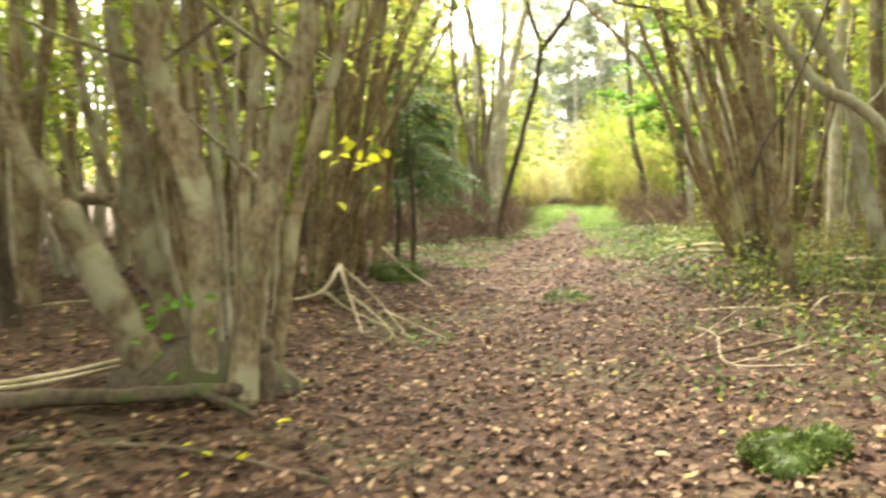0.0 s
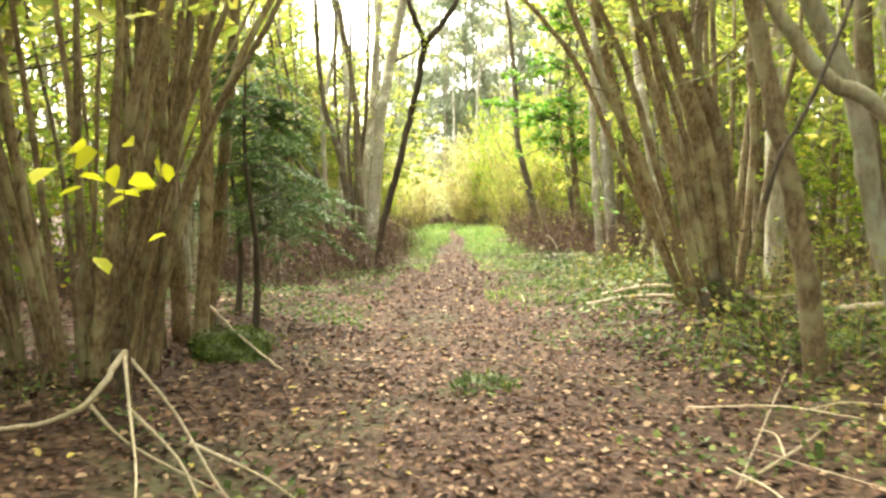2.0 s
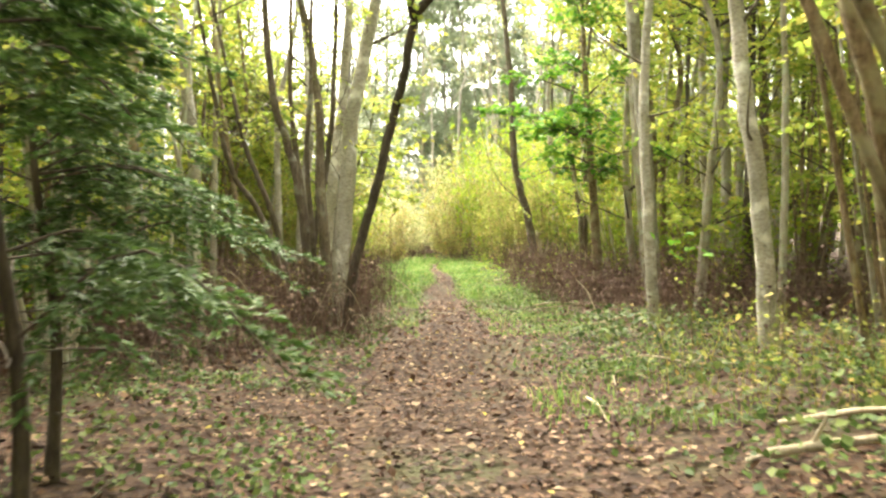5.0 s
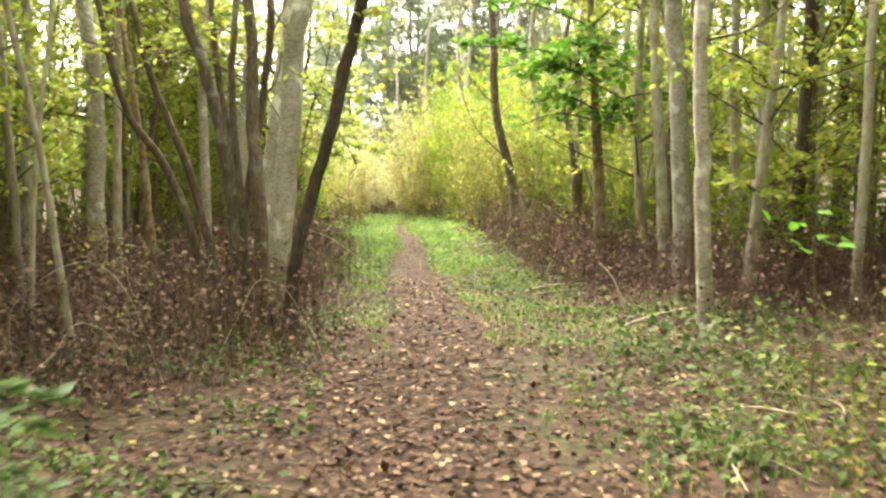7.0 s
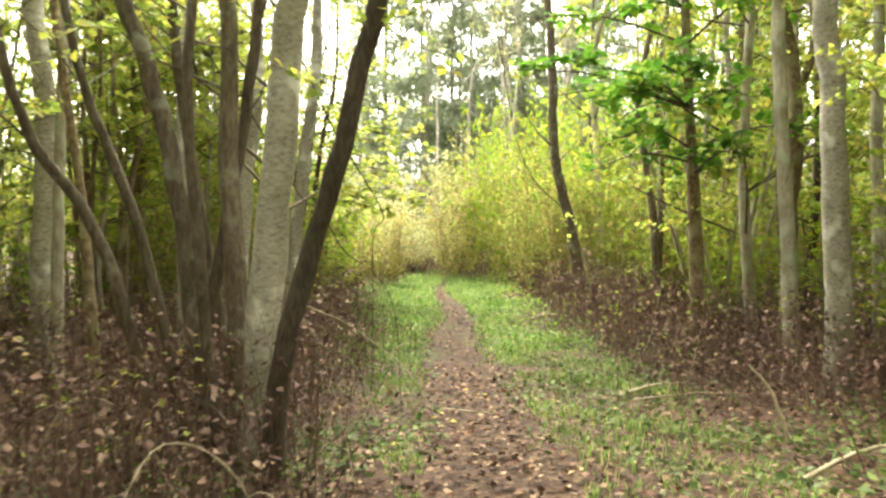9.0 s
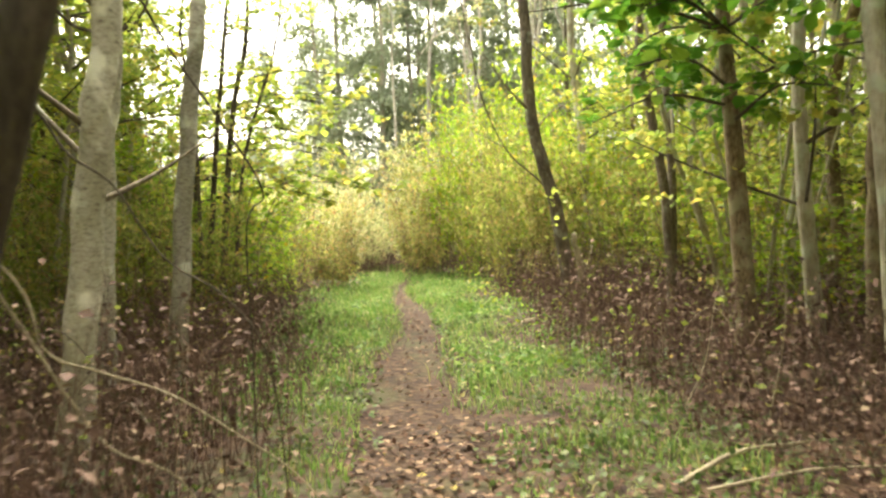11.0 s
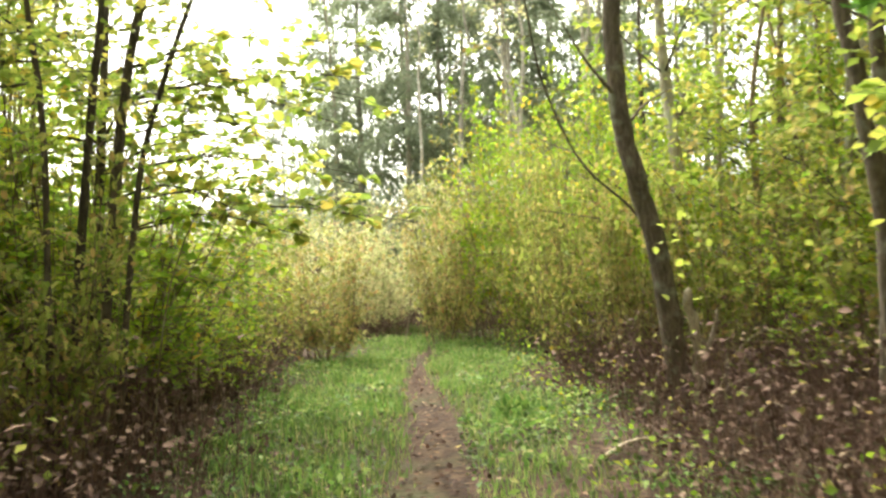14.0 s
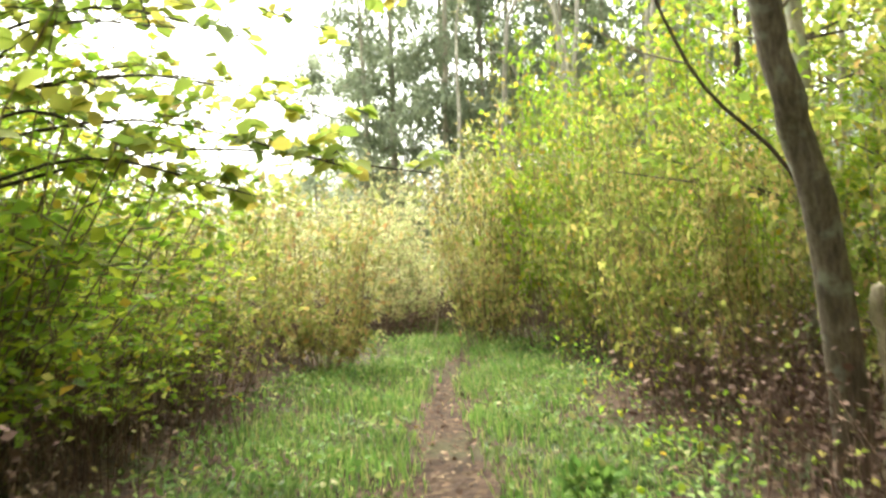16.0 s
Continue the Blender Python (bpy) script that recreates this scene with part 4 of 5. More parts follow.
def spruce(name, label, at, h, spread, mat, seed, boughs, start=0.25, lop=0.0):
    """A young spruce: loose drooping boughs at uneven heights, each with flat side twigs set with fine needles."""
    global rng
    keep, rng = rng, np.random.default_rng(seed)
    tree = thing(name, (at[0], at[1], float(ground_z(*at))), label, "conifer")
    s, wood, leaf = Shape(), Shape(), Shape()
    pts = curve_points([(0, 0, -0.15), (0.05, 0.02, h * 0.3), (-0.02, 0, h * 0.65), (0.02, 0.04, h)], 14)
    s.tube(pts, 0.036, 0.006, 8, 0.3, 0.04)
    part("trunk", s, DARK_BARK, tree)
    for j in range(boughs):
        f = start + (0.96 - start) * rng.random() ** 0.9
        a = rng.normal(-0.2, 0.7) if rng.random() < lop else j * 2.4 + rng.normal(0, 0.4)
        side_on = max(0.0, math.cos(a + 0.25))
        L = spread * (1 - f) ** 0.65 * rng.uniform(0.55, 1.15) * (1 - lop + 1.7 * lop * side_on) + 0.1
        d = np.array([np.cos(a), np.sin(a), 0])
        o = np.array([np.interp(f, np.linspace(0, 1, 14), pts[:, q]) for q in range(3)])
        rise = rng.uniform(0.0, 0.3)
        b = curve_points([o, o + d * L * 0.5 + [0, 0, rise * L], o + d * L + [0, 0, (rise - rng.uniform(0.15, 0.5)) * L]], 9)
        wood.tube(b, 0.006 + 0.003 * L, 0.002, 4)
        side = np.cross(d, [0, 0, 1.0])
        for q in range(int(9 + 19 * L)):
            u = rng.uniform(0.12, 1.0)
            p = np.array([np.interp(u, np.linspace(0, 1, 9), b[:, c]) for c in range(3)])
            reach = (0.10 + 0.34 * L * (1.05 - u)) * rng.uniform(0.6, 1.2)
            way = unit(d * rng.uniform(0.45, 0.9) + side * rng.choice([-1, 1]) * rng.uniform(0.4, 0.9) + [0, 0, rng.uniform(-0.45, 0.0)])
            m = int(10 + 105 * reach)
            w = rng.uniform(0, 1, m)
            P = p + way * (w * reach)[:, None] - np.array([0, 0, 1.0]) * (w ** 2 * reach * 0.25)[:, None]
            cross = np.cross(way, [0, 0, 1.0])
            D = way * 0.8 + cross * rng.choice([-1, 1], m)[:, None] * rng.uniform(0.3, 1.0, m)[:, None] + rng.normal(0, 0.2, (m, 3))
            leaf.leaves(P, D, rng.uniform(0.03, 0.06, m), width=0.3)
    # bare dead twigs below the green boughs
    for j in range(9):
        a, f = rng.uniform(0, 6.283), rng.uniform(0.12, start + 0.08)
        o = np.array([0.03, 0.01, h * f])
        e = o + np.array([np.cos(a), np.sin(a), rng.uniform(-0.1, 0.25)]) * rng.uniform(0.2, 0.55)
        wood.tube(curve_points([o, (o + e) / 2 + rng.normal(0, 0.03, 3), e], 6), 0.005, 0.002, 4)
    part("branchwork", wood, DARK_BARK, tree, kind="stuff")
    part("needles", leaf, mat, tree, smooth=False, kind="stuff")
    rng = keep
    return tree


spruce("young_spruce", "green young spruce with loose drooping boughs under hazels", (-0.38, 10.75), 2.5, 1.0, NEEDLE, 5, 22, 0.4, 0.45)
spruce("young_spruce", "spreading green spruce with boughs reaching to the path", (-0.64, 12.3), 2.4, 1.16, NEEDLE, 7, 46, 0.35, 0.5)


def pine(k):
    """A tall thin-crowned pine: bare pale trunk below, loose clumps of needles above."""
    global rng
    keep, rng = rng, np.random.default_rng(260 + k)
    h = 15 + 1.5 * k
    tree = thing("pine", (-160 - 6 * k, -60, 0), "tall pine with haze-paled grey-green needles and pale trunk beyond the clearing", "conifer", "conifers beyond the clearing")
    ctrl = [np.array([0, 0, -0.2])] + [np.array([0, 0, h * f]) + rng.normal(0, 0.15, 3) for f in (0.3, 0.6, 1.0)]
    pts = curve_points(ctrl, 24)
    s, wood, leaf = Shape(), Shape(), Shape()
    s.tube(pts, 0.15, 0.03, 8, 0.3, 0.03)
    part("trunk", s, GREY_BARK, tree)
    for j in range(82):
        f = 0.12 + 0.86 * rng.random() ** 0.8
        at = pts[min(22, int(f * 23))]
        a = rng.uniform(0, 6.283)
        L = rng.uniform(0.7, 2.7) * (1.25 - 0.7 * f)
        way = np.array([np.cos(a), np.sin(a), rng.uniform(-0.25, 0.45)])
        b = curve_points([at, at + way * L * 0.55 + [0, 0, 0.1], at + way * L - [0, 0, 0.25 * L]], 7)
        wood.tube(b, 0.02, 0.005, 4)
        m = int(22 + 30 * L)
        u = rng.uniform(0.25, 1.0, m)
        P = np.array([np.interp(u, np.linspace(0, 1, 7), b[:, q]) for q in range(3)]).T + rng.normal(0, 0.17, (m, 3))
        leaf.leaves(P, rng.normal(0, 0.6, (m, 3)) + way * 0.4 - [0, 0, 0.7], rng.uniform(0.16, 0.40, m), width=0.36)
    part("branchwork", wood, GREY_BARK, tree, kind="stuff")
    # needles carry the haze of distance in their colour
    part("needles", leaf, HAZE_NEEDLE, tree, smooth=False, kind="stuff")
    rng = keep
    return tree


pines = [pine(k) for k in range(3)]
r_pine = np.random.default_rng(271)
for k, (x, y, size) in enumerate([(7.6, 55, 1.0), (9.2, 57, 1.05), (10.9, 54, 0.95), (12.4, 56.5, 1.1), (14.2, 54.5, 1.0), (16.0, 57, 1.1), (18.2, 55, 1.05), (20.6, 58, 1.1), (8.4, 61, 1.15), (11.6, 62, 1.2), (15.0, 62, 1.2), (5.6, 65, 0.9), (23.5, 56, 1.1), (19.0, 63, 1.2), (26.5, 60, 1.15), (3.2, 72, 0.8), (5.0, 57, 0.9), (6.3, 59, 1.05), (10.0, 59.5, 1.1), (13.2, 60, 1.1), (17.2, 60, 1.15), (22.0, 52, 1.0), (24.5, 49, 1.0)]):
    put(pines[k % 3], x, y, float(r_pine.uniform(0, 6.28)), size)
own_tree("birch", "thin leafless birch bent over in an arch", "tree", [([(9.7, 46.2, 0), (9.5, 46.2, 2.2), (9.2, 46.2, 4.6), (8.7, 46.2, 5.7), (8.0, 46.2, 5.5), (7.4, 46.2, 4.7)], 0.05, 0.014)], BIRCH_BARK, 0, None, lean_out=False, sides=7, stem_name="trunk")
own_tree("birch", "slender leafless birch with a drooping top", "tree", [([(8.6, 47.0, 0), (8.5, 47.0, 2.0), (8.3, 47.0, 3.9), (7.9, 47.0, 4.5), (7.4, 47.0, 4.3)], 0.04, 0.012)], BIRCH_BARK, 0, None, lean_out=False, sides=7, stem_name="trunk")
# pale birches at the far edge of the clearing
for k, (bx, by, h, r) in enumerate([(8.4, 49.5, 9, 0.10), (9.9, 48.2, 10, 0.08), (10.5, 50.5, 9.5, 0.11), (7.5, 51, 9, 0.07), (12.2, 49, 10, 0.10), (11.2, 46.2, 9, 0.075), (13.4, 47.4, 9, 0.09), (10.2, 43.6, 9, 0.095), (9.0, 45.3, 8.5, 0.06)]):
    lx = float(r_pine.normal(0, 0.35))
    own_tree("birch", "slim white birch at the far edge of the clearing", "tree", [([(bx, by, 0), (bx + 0.2 * lx, by, h * 0.3), (bx + lx, by + 0.1, h * 0.62)], r, r * 0.6)], BIRCH_BARK, h * 0.35, LEAF_GLARE, 20, stem_name="trunk", lean_out=False, start=0.45, length=0.9, count=10, leaf_size=0.10, group="birches at the clearing", sides=8)


far = Shape()
r_far = np.random.default_rng(88)
fx = r_far.uniform(-70, 80, 14000)
fy = r_far.uniform(72, 92, 14000)
top = 4.5 + 1.5 * np.sin(fx * 0.35) + 1.2 * np.sin(fx * 0.93 + 1) + 3.0 * step(8, 30, fx)
far.leaves(np.stack([fx, fy, ground_z(fx, fy) + r_far.uniform(0, 1, 14000) ** 0.7 * top], -1), r_far.normal(0, 1, (14000, 3)), r_far.uniform(0.4, 0.9, 14000))
tagged(new("far_woods", far.mesh("far_woods", LEAF_SHRUB)), "far yellow-green woods beyond the clearing", "woods", kind="stuff")


# maple: layered boughs of large green leaves reaching towards the path
def maple():
    global rng
    keep, rng = rng, np.random.default_rng(77)
    base = np.array([6.84, 25.6, float(ground_z(6.84, 25.6))])
    tree = thing("maple", base, "young maple with layered bright green leaves over the path", "tree")
    pts = curve_points([(0, 0, -0.12), (-0.14, 0, 1.85), (-0.23, 0, 3.0), (-0.35, 0.1, 5.5), (-0.3, 0.2, 8)], 24)
    s, twig, leaf = Shape(), Shape(), Shape()
    s.tube(pts, 0.108, 0.03, 10, 0.3, 0.03)
    part("trunk", s, HAZEL_BARK, tree)
    for k in range(26):
        f = rng.uniform(0.33, 0.85)
        at = pts[int(f * 23)]
        a = rng.uniform(2.0, 4.9) if k < 19 else rng.uniform(0, 6.28)
        L = rng.uniform(0.9, 2.4)
        way = np.array([np.cos(a), np.sin(a), rng.uniform(-0.05, 0.3)])
        b = curve_points([at, at + way * L * 0.5 + [0, 0, 0.12], at + way * L - [0, 0, 0.1]], 9)
        twig.tube(b, 0.02, 0.005, 5)
        grow_crown(twig, leaf, b, 0.25, 9, 0.6, 10, 0.14, True, 0.2)
    part("branchwork", twig, DARK_BARK, tree, kind="stuff")
    part("crown", leaf, LEAF_GREEN, tree, smooth=False, kind="stuff")
    rng = keep


maple()


def lime():
    """A young tree by the clearing whose boughs hang over the path."""
    global rng
    keep, rng = rng, np.random.default_rng(78)
    base = np.array([1.2, 32.6, float(ground_z(1.2, 32.6))])
    tree = thing("lime", base, "young lime with large leaves on boughs over the path", "tree")
    pts = curve_points([(0, 0, -0.12), (0.1, 0, 2), (0.25, 0, 4.2), (0.3, 0.1, 7)], 20)
    s, twig, leaf = Shape(), Shape(), Shape()
    s.tube(pts, 0.07, 0.02, 8, 0.3, 0.03)
    part("trunk", s, DARK_BARK, tree)
    for k in range(18):
        at = pts[int(rng.uniform(0.32, 0.6) * 19)]
        a = rng.uniform(-0.85, 0.1) if k < 13 else rng.uniform(0, 6.28)
        L = rng.uniform(1.8, 3.6)
        way = np.array([np.cos(a), np.sin(a), rng.uniform(-0.05, 0.16)])
        b = curve_points([at, at + way * L * 0.5 + [0, 0, 0.15], at + way * L - [0, 0, 0.2]], 9)
        twig.tube(b, 0.016, 0.004, 5)
        grow_crown(twig, leaf, b, 0.25, 8, 0.55, 9, 0.13, True, 0.3)
    part("branchwork", twig, DARK_BARK, tree, kind="stuff")
    part("crown", leaf, LEAF_HAZEL, tree, smooth=False, kind="stuff")
    rng = keep


lime()

for src in stools + talls + bushes + canopy + pines:
    for ob in (src, *src.children_recursive):
        bpy.data.objects.remove(ob)


# ---- undergrowth, grass and fallen leaves ----
def off_track(n, x0, x1, y0, y1, seed):
    r = np.random.default_rng(seed)
    x, y = r.uniform(x0, x1, n), r.uniform(y0, y1, n)
    return x, y, x - track_x(y), r


def ragged(x, y):
    """A fixed scatter of values from 0 to 1, that frays the edge of a bank."""
    return (np.sin(x * 91.7 + y * 53.3) * 437.5) % 1.0


def stalk_bank(name, label, n, x0, x1, y0, y1, keep_fn, hmin, hmax, seed, mat, leafy_share=0.6, slant=0.95):
    """Thin standing stalks, each bent, some with a withered leaf."""
    x, y, d, r = off_track(n, x0, x1, y0, y1, seed)
    ok = keep_fn(x, y, d)
    x, y = x[ok], y[ok]
    m = len(x)
    h = hmin + (hmax - hmin) * r.random(m) ** 1.4 * (0.5 + 0.5 * np.sin(1.7 * x + 0.9 * y) ** 2)
    a = r.uniform(0, 6.283, m)
    lean = r.uniform(0.05, slant, m) * h
    base = np.stack([x, y, ground_z(x, y) - 0.03], -1)
    w = r.uniform(0.0015, 0.004, m)
    rings = []
    for f, k in ((0, 1.0), (0.5, 0.8), (1.0, 0.3)):
        c = base + np.stack([np.cos(a) * lean * f ** 1.6, np.sin(a) * lean * f ** 1.6, h * f], -1) + (r.normal(0, 0.035, (m, 3)) * f)
        for t in (0, 2.094, 4.189):
            rings.append(c + np.stack([np.cos(t + a) * w * k, np.sin(t + a) * w * k, np.zeros(m)], -1))
    Vv = np.stack(rings, 1).reshape(-1, 3)
    o = (np.arange(m) * 9)[:, None]
    q = np.concatenate([o + np.array([[3 * s + j, 3 * s + (j + 1) % 3, 3 * s + 3 + (j + 1) % 3, 3 * s + 3 + j]]) for s in range(2) for j in range(3)])
    sh = Shape()
    sh.add(Vv, q)
    pick = r.random(m) < leafy_share
    for f in (0.25, 0.5, 0.75, 0.95):
        P = base[pick] + np.stack([np.cos(a) * lean * f ** 1.6, np.sin(a) * lean * f ** 1.6, h * f], -1)[pick]
        sh.leaves(P, r.normal(0, 1, (len(P), 3)) * [1, 1, 0.4], r.uniform(0.03, 0.07, len(P)))
    return tagged(new(name, sh.mesh(name, mat)), label, "undergrowth", kind="stuff")


stalk_bank("undergrowth", "reddish-brown withered stalks beside the path", 9000, -5, 3, 17, 30, lambda x, y, d: d < -0.8 - 1.3 * ragged(x, y) ** 2 + 0.2 * np.sin(y * 1.7) - 0.9 * step(18.5, 15.5, y) - 0.25 * np.sin(7.3 * y + 3 * x) ** 2, 0.25, 1.3, 21, STALK)
stalk_bank("undergrowth", "reddish-brown withered stalks under pale trunks", 13000, 3, 10.5, 19, 36, lambda x, y, d: d > 1.4 + 1.3 * ragged(x, y) ** 2 + 0.25 * np.sin(y * 1.3) + 0.6 * (y < 21) + 0.25 * np.sin(7.3 * y + 3 * x) ** 2, 0.25, 1.35, 22, STALK)
stalk_bank("undergrowth", "upright reddish-brown stalks round tree feet", 2000, -0.6, 3, 18.4, 25, lambda x, y, d: (d < -0.85 - 1.2 * ragged(x, y) ** 1.5) & (d > -2.6), 0.5, 1.55, 28, STALK, 0.3, 0.25)
stalk_bank("undergrowth", "upright brown stalks beside the grass", 2000, 4.5, 8, 24, 34, lambda x, y, d: (d > 1.45 + 1.2 * ragged(x, y) ** 1.5) & (d < 3), 0.5, 1.5, 29, STALK, 0.3, 0.25)
stalk_bank("undergrowth", "grey-brown stalks before the hazel thicket", 2600, 0, 3.2, 26.5, 35, lambda x, y, d: (d < -1.65 - 0.8 * ragged(x, y) ** 1.5) & (d > -3.4), 0.35, 1.25, 30, STALK, 0.5, 0.45)
stalk_bank("undergrowth", "brown stalks under bushes by the clearing", 4500, -2, 4, 29, 45, lambda x, y, d: d < -2.3, 0.15, 1.5, 23, STALK)
stalk_bank("undergrowth", "brown stalks at the end of the clearing", 2500, 2, 11, 41.5, 46, lambda x, y, d: np.ones(len(x), bool), 0.15, 1.5, 24, STALK)
stalk_bank("undergrowth", "thin brown twigs among hazel stems", 4500, -9, 12, 5, 18, lambda x, y, d: (d < -2.2) | (d > 2.8), 0.1, 1.2, 25, STALK)

stalk_bank("undergrowth", "thin upright twigs with small yellow-green leaves", 900, 2.4, 7.5, 8.5, 16, lambda x, y, d: (d > 1.6) & (np.sin(1.3 * x + 0.5) * np.cos(1.1 * y) > -0.25), 0.25, 1.15, 26, LEAF_SHRUB, 1.0)

stalk_bank("undergrowth", "sparse thin twigs with small green leaves", 260, 1.9, 5.2, 3.8, 9, lambda x, y, d: d > 1.75, 0.15, 0.8, 27, LEAF_SHRUB, 1.0)


def leaf_cover(name, label, category, n, x0, x1, y0, y1, keep_fn, size, height, mat, seed, flat=0.35, rounded=False, width=0.75, thin_out=1.0):
    x, y, d, r = off_track(n, x0, x1, y0, y1, seed)
    ok = keep_fn(x, y, d, r)
    x, y = x[ok], y[ok]
    m = len(x)
    P = np.stack([x, y, ground_z(x, y) + 0.004 + height * r.random(m) ** thin_out], -1)
    D = r.normal(0, 1, (m, 3)) * [1, 1, flat]
    sh = Shape()
    sh.leaves(P, D, r.uniform(0.6, 1.3, m) * size, rounded, width, lift=flat)
    return tagged(new(name, sh.mesh(name, mat)), label, category, kind="stuff")


def patchy(x, y, f=0.9):
    return np.sin(f * 1.9 * x + 0.6) * np.cos(f * 1.6 * y) + 0.6 * np.sin(f * 4.1 * x + f * 3.3 * y)


litter = leaf_cover("leaf_litter", "carpet of dry brown fallen leaves on the path", "leaf litter", 74000, -5, 7, 1.0, 12,
                    lambda x, y, d, r: r.random(len(x)) < np.exp(-(np.abs(d) / 3.2) ** 2) * np.clip(1.25 - y / 40, 0.3, 1), 0.047, 0.03, LITTER, 31, 0.22, True)
leaf_cover("leaf_litter", "brown fallen leaves thinning out along the path", "leaf litter", 62000, -4, 8, 12, 24,
           lambda x, y, d, r: r.random(len(x)) < np.exp(-(np.abs(d) / 3.0) ** 2) * np.clip(1.25 - y / 40, 0.3, 1), 0.055, 0.03, LITTER, 36, 0.22)
leaf_cover("leaf_litter", "scattered brown fallen leaves on a trodden path", "leaf litter", 26000, -2, 9, 22, 40,
           lambda x, y, d, r: r.random(len(x)) < np.exp(-(np.abs(d) / 0.55) ** 2) + 0.12, 0.055, 0.03, LITTER, 32, 0.22)
leaf_cover("leaf_litter", "brown leaves under the trees", "leaf litter", 40000, -12, 15, 2, 28,
           lambda x, y, d, r: np.abs(d) > 2.0, 0.07, 0.04, LITTER, 33, 0.25)
leaf_cover("ground_herbs", "small green herbs at the edge of the path", "herbs", 115000, -6, 10, 5, 44,
           lambda x, y, d, r: (np.abs(d) > 0.75) & (np.abs(d) < 3.8) & (patchy(x, y, 0.6) + 0.6 * patchy(y, x, 1.9) + r.normal(0, 0.25, len(x)) > np.where(d > 0, 0.5, 0.8) - 0.25 * (y > 11)), 0.05, 0.12, HERB, 34, 0.5)

leaf_cover("ground_herbs", "dark green herbs among twigs and fallen leaves", "herbs", 5000, 1.9, 6, 3.2, 9.5,
           lambda x, y, d, r: (d > 1.6) & (patchy(x, y, 1.3) + r.normal(0, 0.5, len(x)) > -0.2), 0.055, 0.16, HERB, 49, 0.5)
leaf_cover("ground_herbs", "low green herbs among fallen leaves", "herbs", 26000, -4, 7, 12, 21,
           lambda x, y, d, r: (np.abs(d) > 0.85) & (np.abs(d) < 3.6) & (patchy(y, x, 1.1) + 0.7 * patchy(x, y, 2.3) + r.normal(0, 0.3, len(x)) > 0.25), 0.055, 0.10, HERB, 35, 0.5)
leaf_cover("ground_herbs", "low dark green herbs in thin grass", "herbs", 30000, 1, 9, 20, 34,
           lambda x, y, d, r: (np.abs(d) > 0.3) & (d > -2.2) & (d < 2.4) & (patchy(y, x, 0.9) + 0.7 * patchy(x, y, 2.1) + r.normal(0, 0.4, len(x)) > 0.2), 0.05, 0.08, HERB, 40, 0.5)
leaf_cover("meadow_herbs", "clumps of broad-leaved green herbs in grass", "herbs", 30000, 1.5, 8, 25, 42,
           lambda x, y, d, r: (np.abs(d) > 0.35) & (d > -2.1) & (d < 1.9) & (patchy(x, y, 1.1) + 0.5 * patchy(y, x, 2.7) + r.normal(0, 0.3, len(x)) > 0.2), 0.07, 0.16, GRASS, 43, 0.6, width=0.5)
leaf_cover("meadow_herbs", "yellow-green shoots along the edge of grass", "herbs", 5000, 4, 9, 26, 42,
           lambda x, y, d, r: (d > 1.1) & (d < 2.6) & (patchy(x, y, 1.6) + r.normal(0, 0.4, len(x)) > 0.2), 0.06, 0.45, LEAF_BUSH, 44, 0.6)
leaf_cover("nettles", "green nettles and bramble leaves beside the path", "herbs", 17000, 2, 9, 8, 19,
           lambda x, y, d, r: (d > 1.3) & (d < 4.5) & (patchy(x, y, 0.9) + r.normal(0, 0.3, len(x)) > 0.35), 0.068, 0.36, HERB, 37, 0.45)
leaf_cover("bramble_leaves", "yellow-green bramble leaves over brown stalks", "brambles", 4500, 4, 11, 22, 37,
           lambda x, y, d, r: (d > 1.7) & (patchy(x, y, 0.8) + r.normal(0, 0.4, len(x)) > 0.1), 0.06, 1.0, LEAF_SHRUB, 38, 0.45)
leaf_cover("bramble_leaves", "yellow-green bramble leaves at the wood edge", "brambles", 9000, -3, 4, 19, 40,
           lambda x, y, d, r: (d < -1.6) & (patchy(x, y, 0.8) + r.normal(0, 0.4, len(x)) > 0.3), 0.06, 0.9, LEAF_SHRUB, 39, 0.45)

leaf_cover("withered_bracken", "dark brown withered bracken under pale trunks", "bracken", 20000, 3, 10, 19, 36,
           lambda x, y, d, r: d > 1.5 + 0.25 * np.sin(y * 1.3) + 0.6 * (y < 21) + r.exponential(0.45, len(x)), 0.075, 0.9, WITHERED, 46, 1.1, width=0.3, thin_out=2.0)
leaf_cover("withered_bracken", "dark brown withered bracken along the path", "bracken", 16500, -4, 2.6, 17.4, 30,
           lambda x, y, d, r: d < -0.9 + 0.2 * np.sin(y * 1.7) - 0.9 * step(18.5, 15.5, y) - r.exponential(0.45, len(x)), 0.075, 0.9, WITHERED, 47, 1.1, width=0.3, thin_out=2.0)
leaf_cover("withered_bracken", "dark brown withered bracken below bushes", "bracken", 12000, -3, 3.5, 30, 44,
           lambda x, y, d, r: d < -2.4, 0.08, 0.8, WITHERED, 48, 1.1, width=0.3, thin_out=2.0)


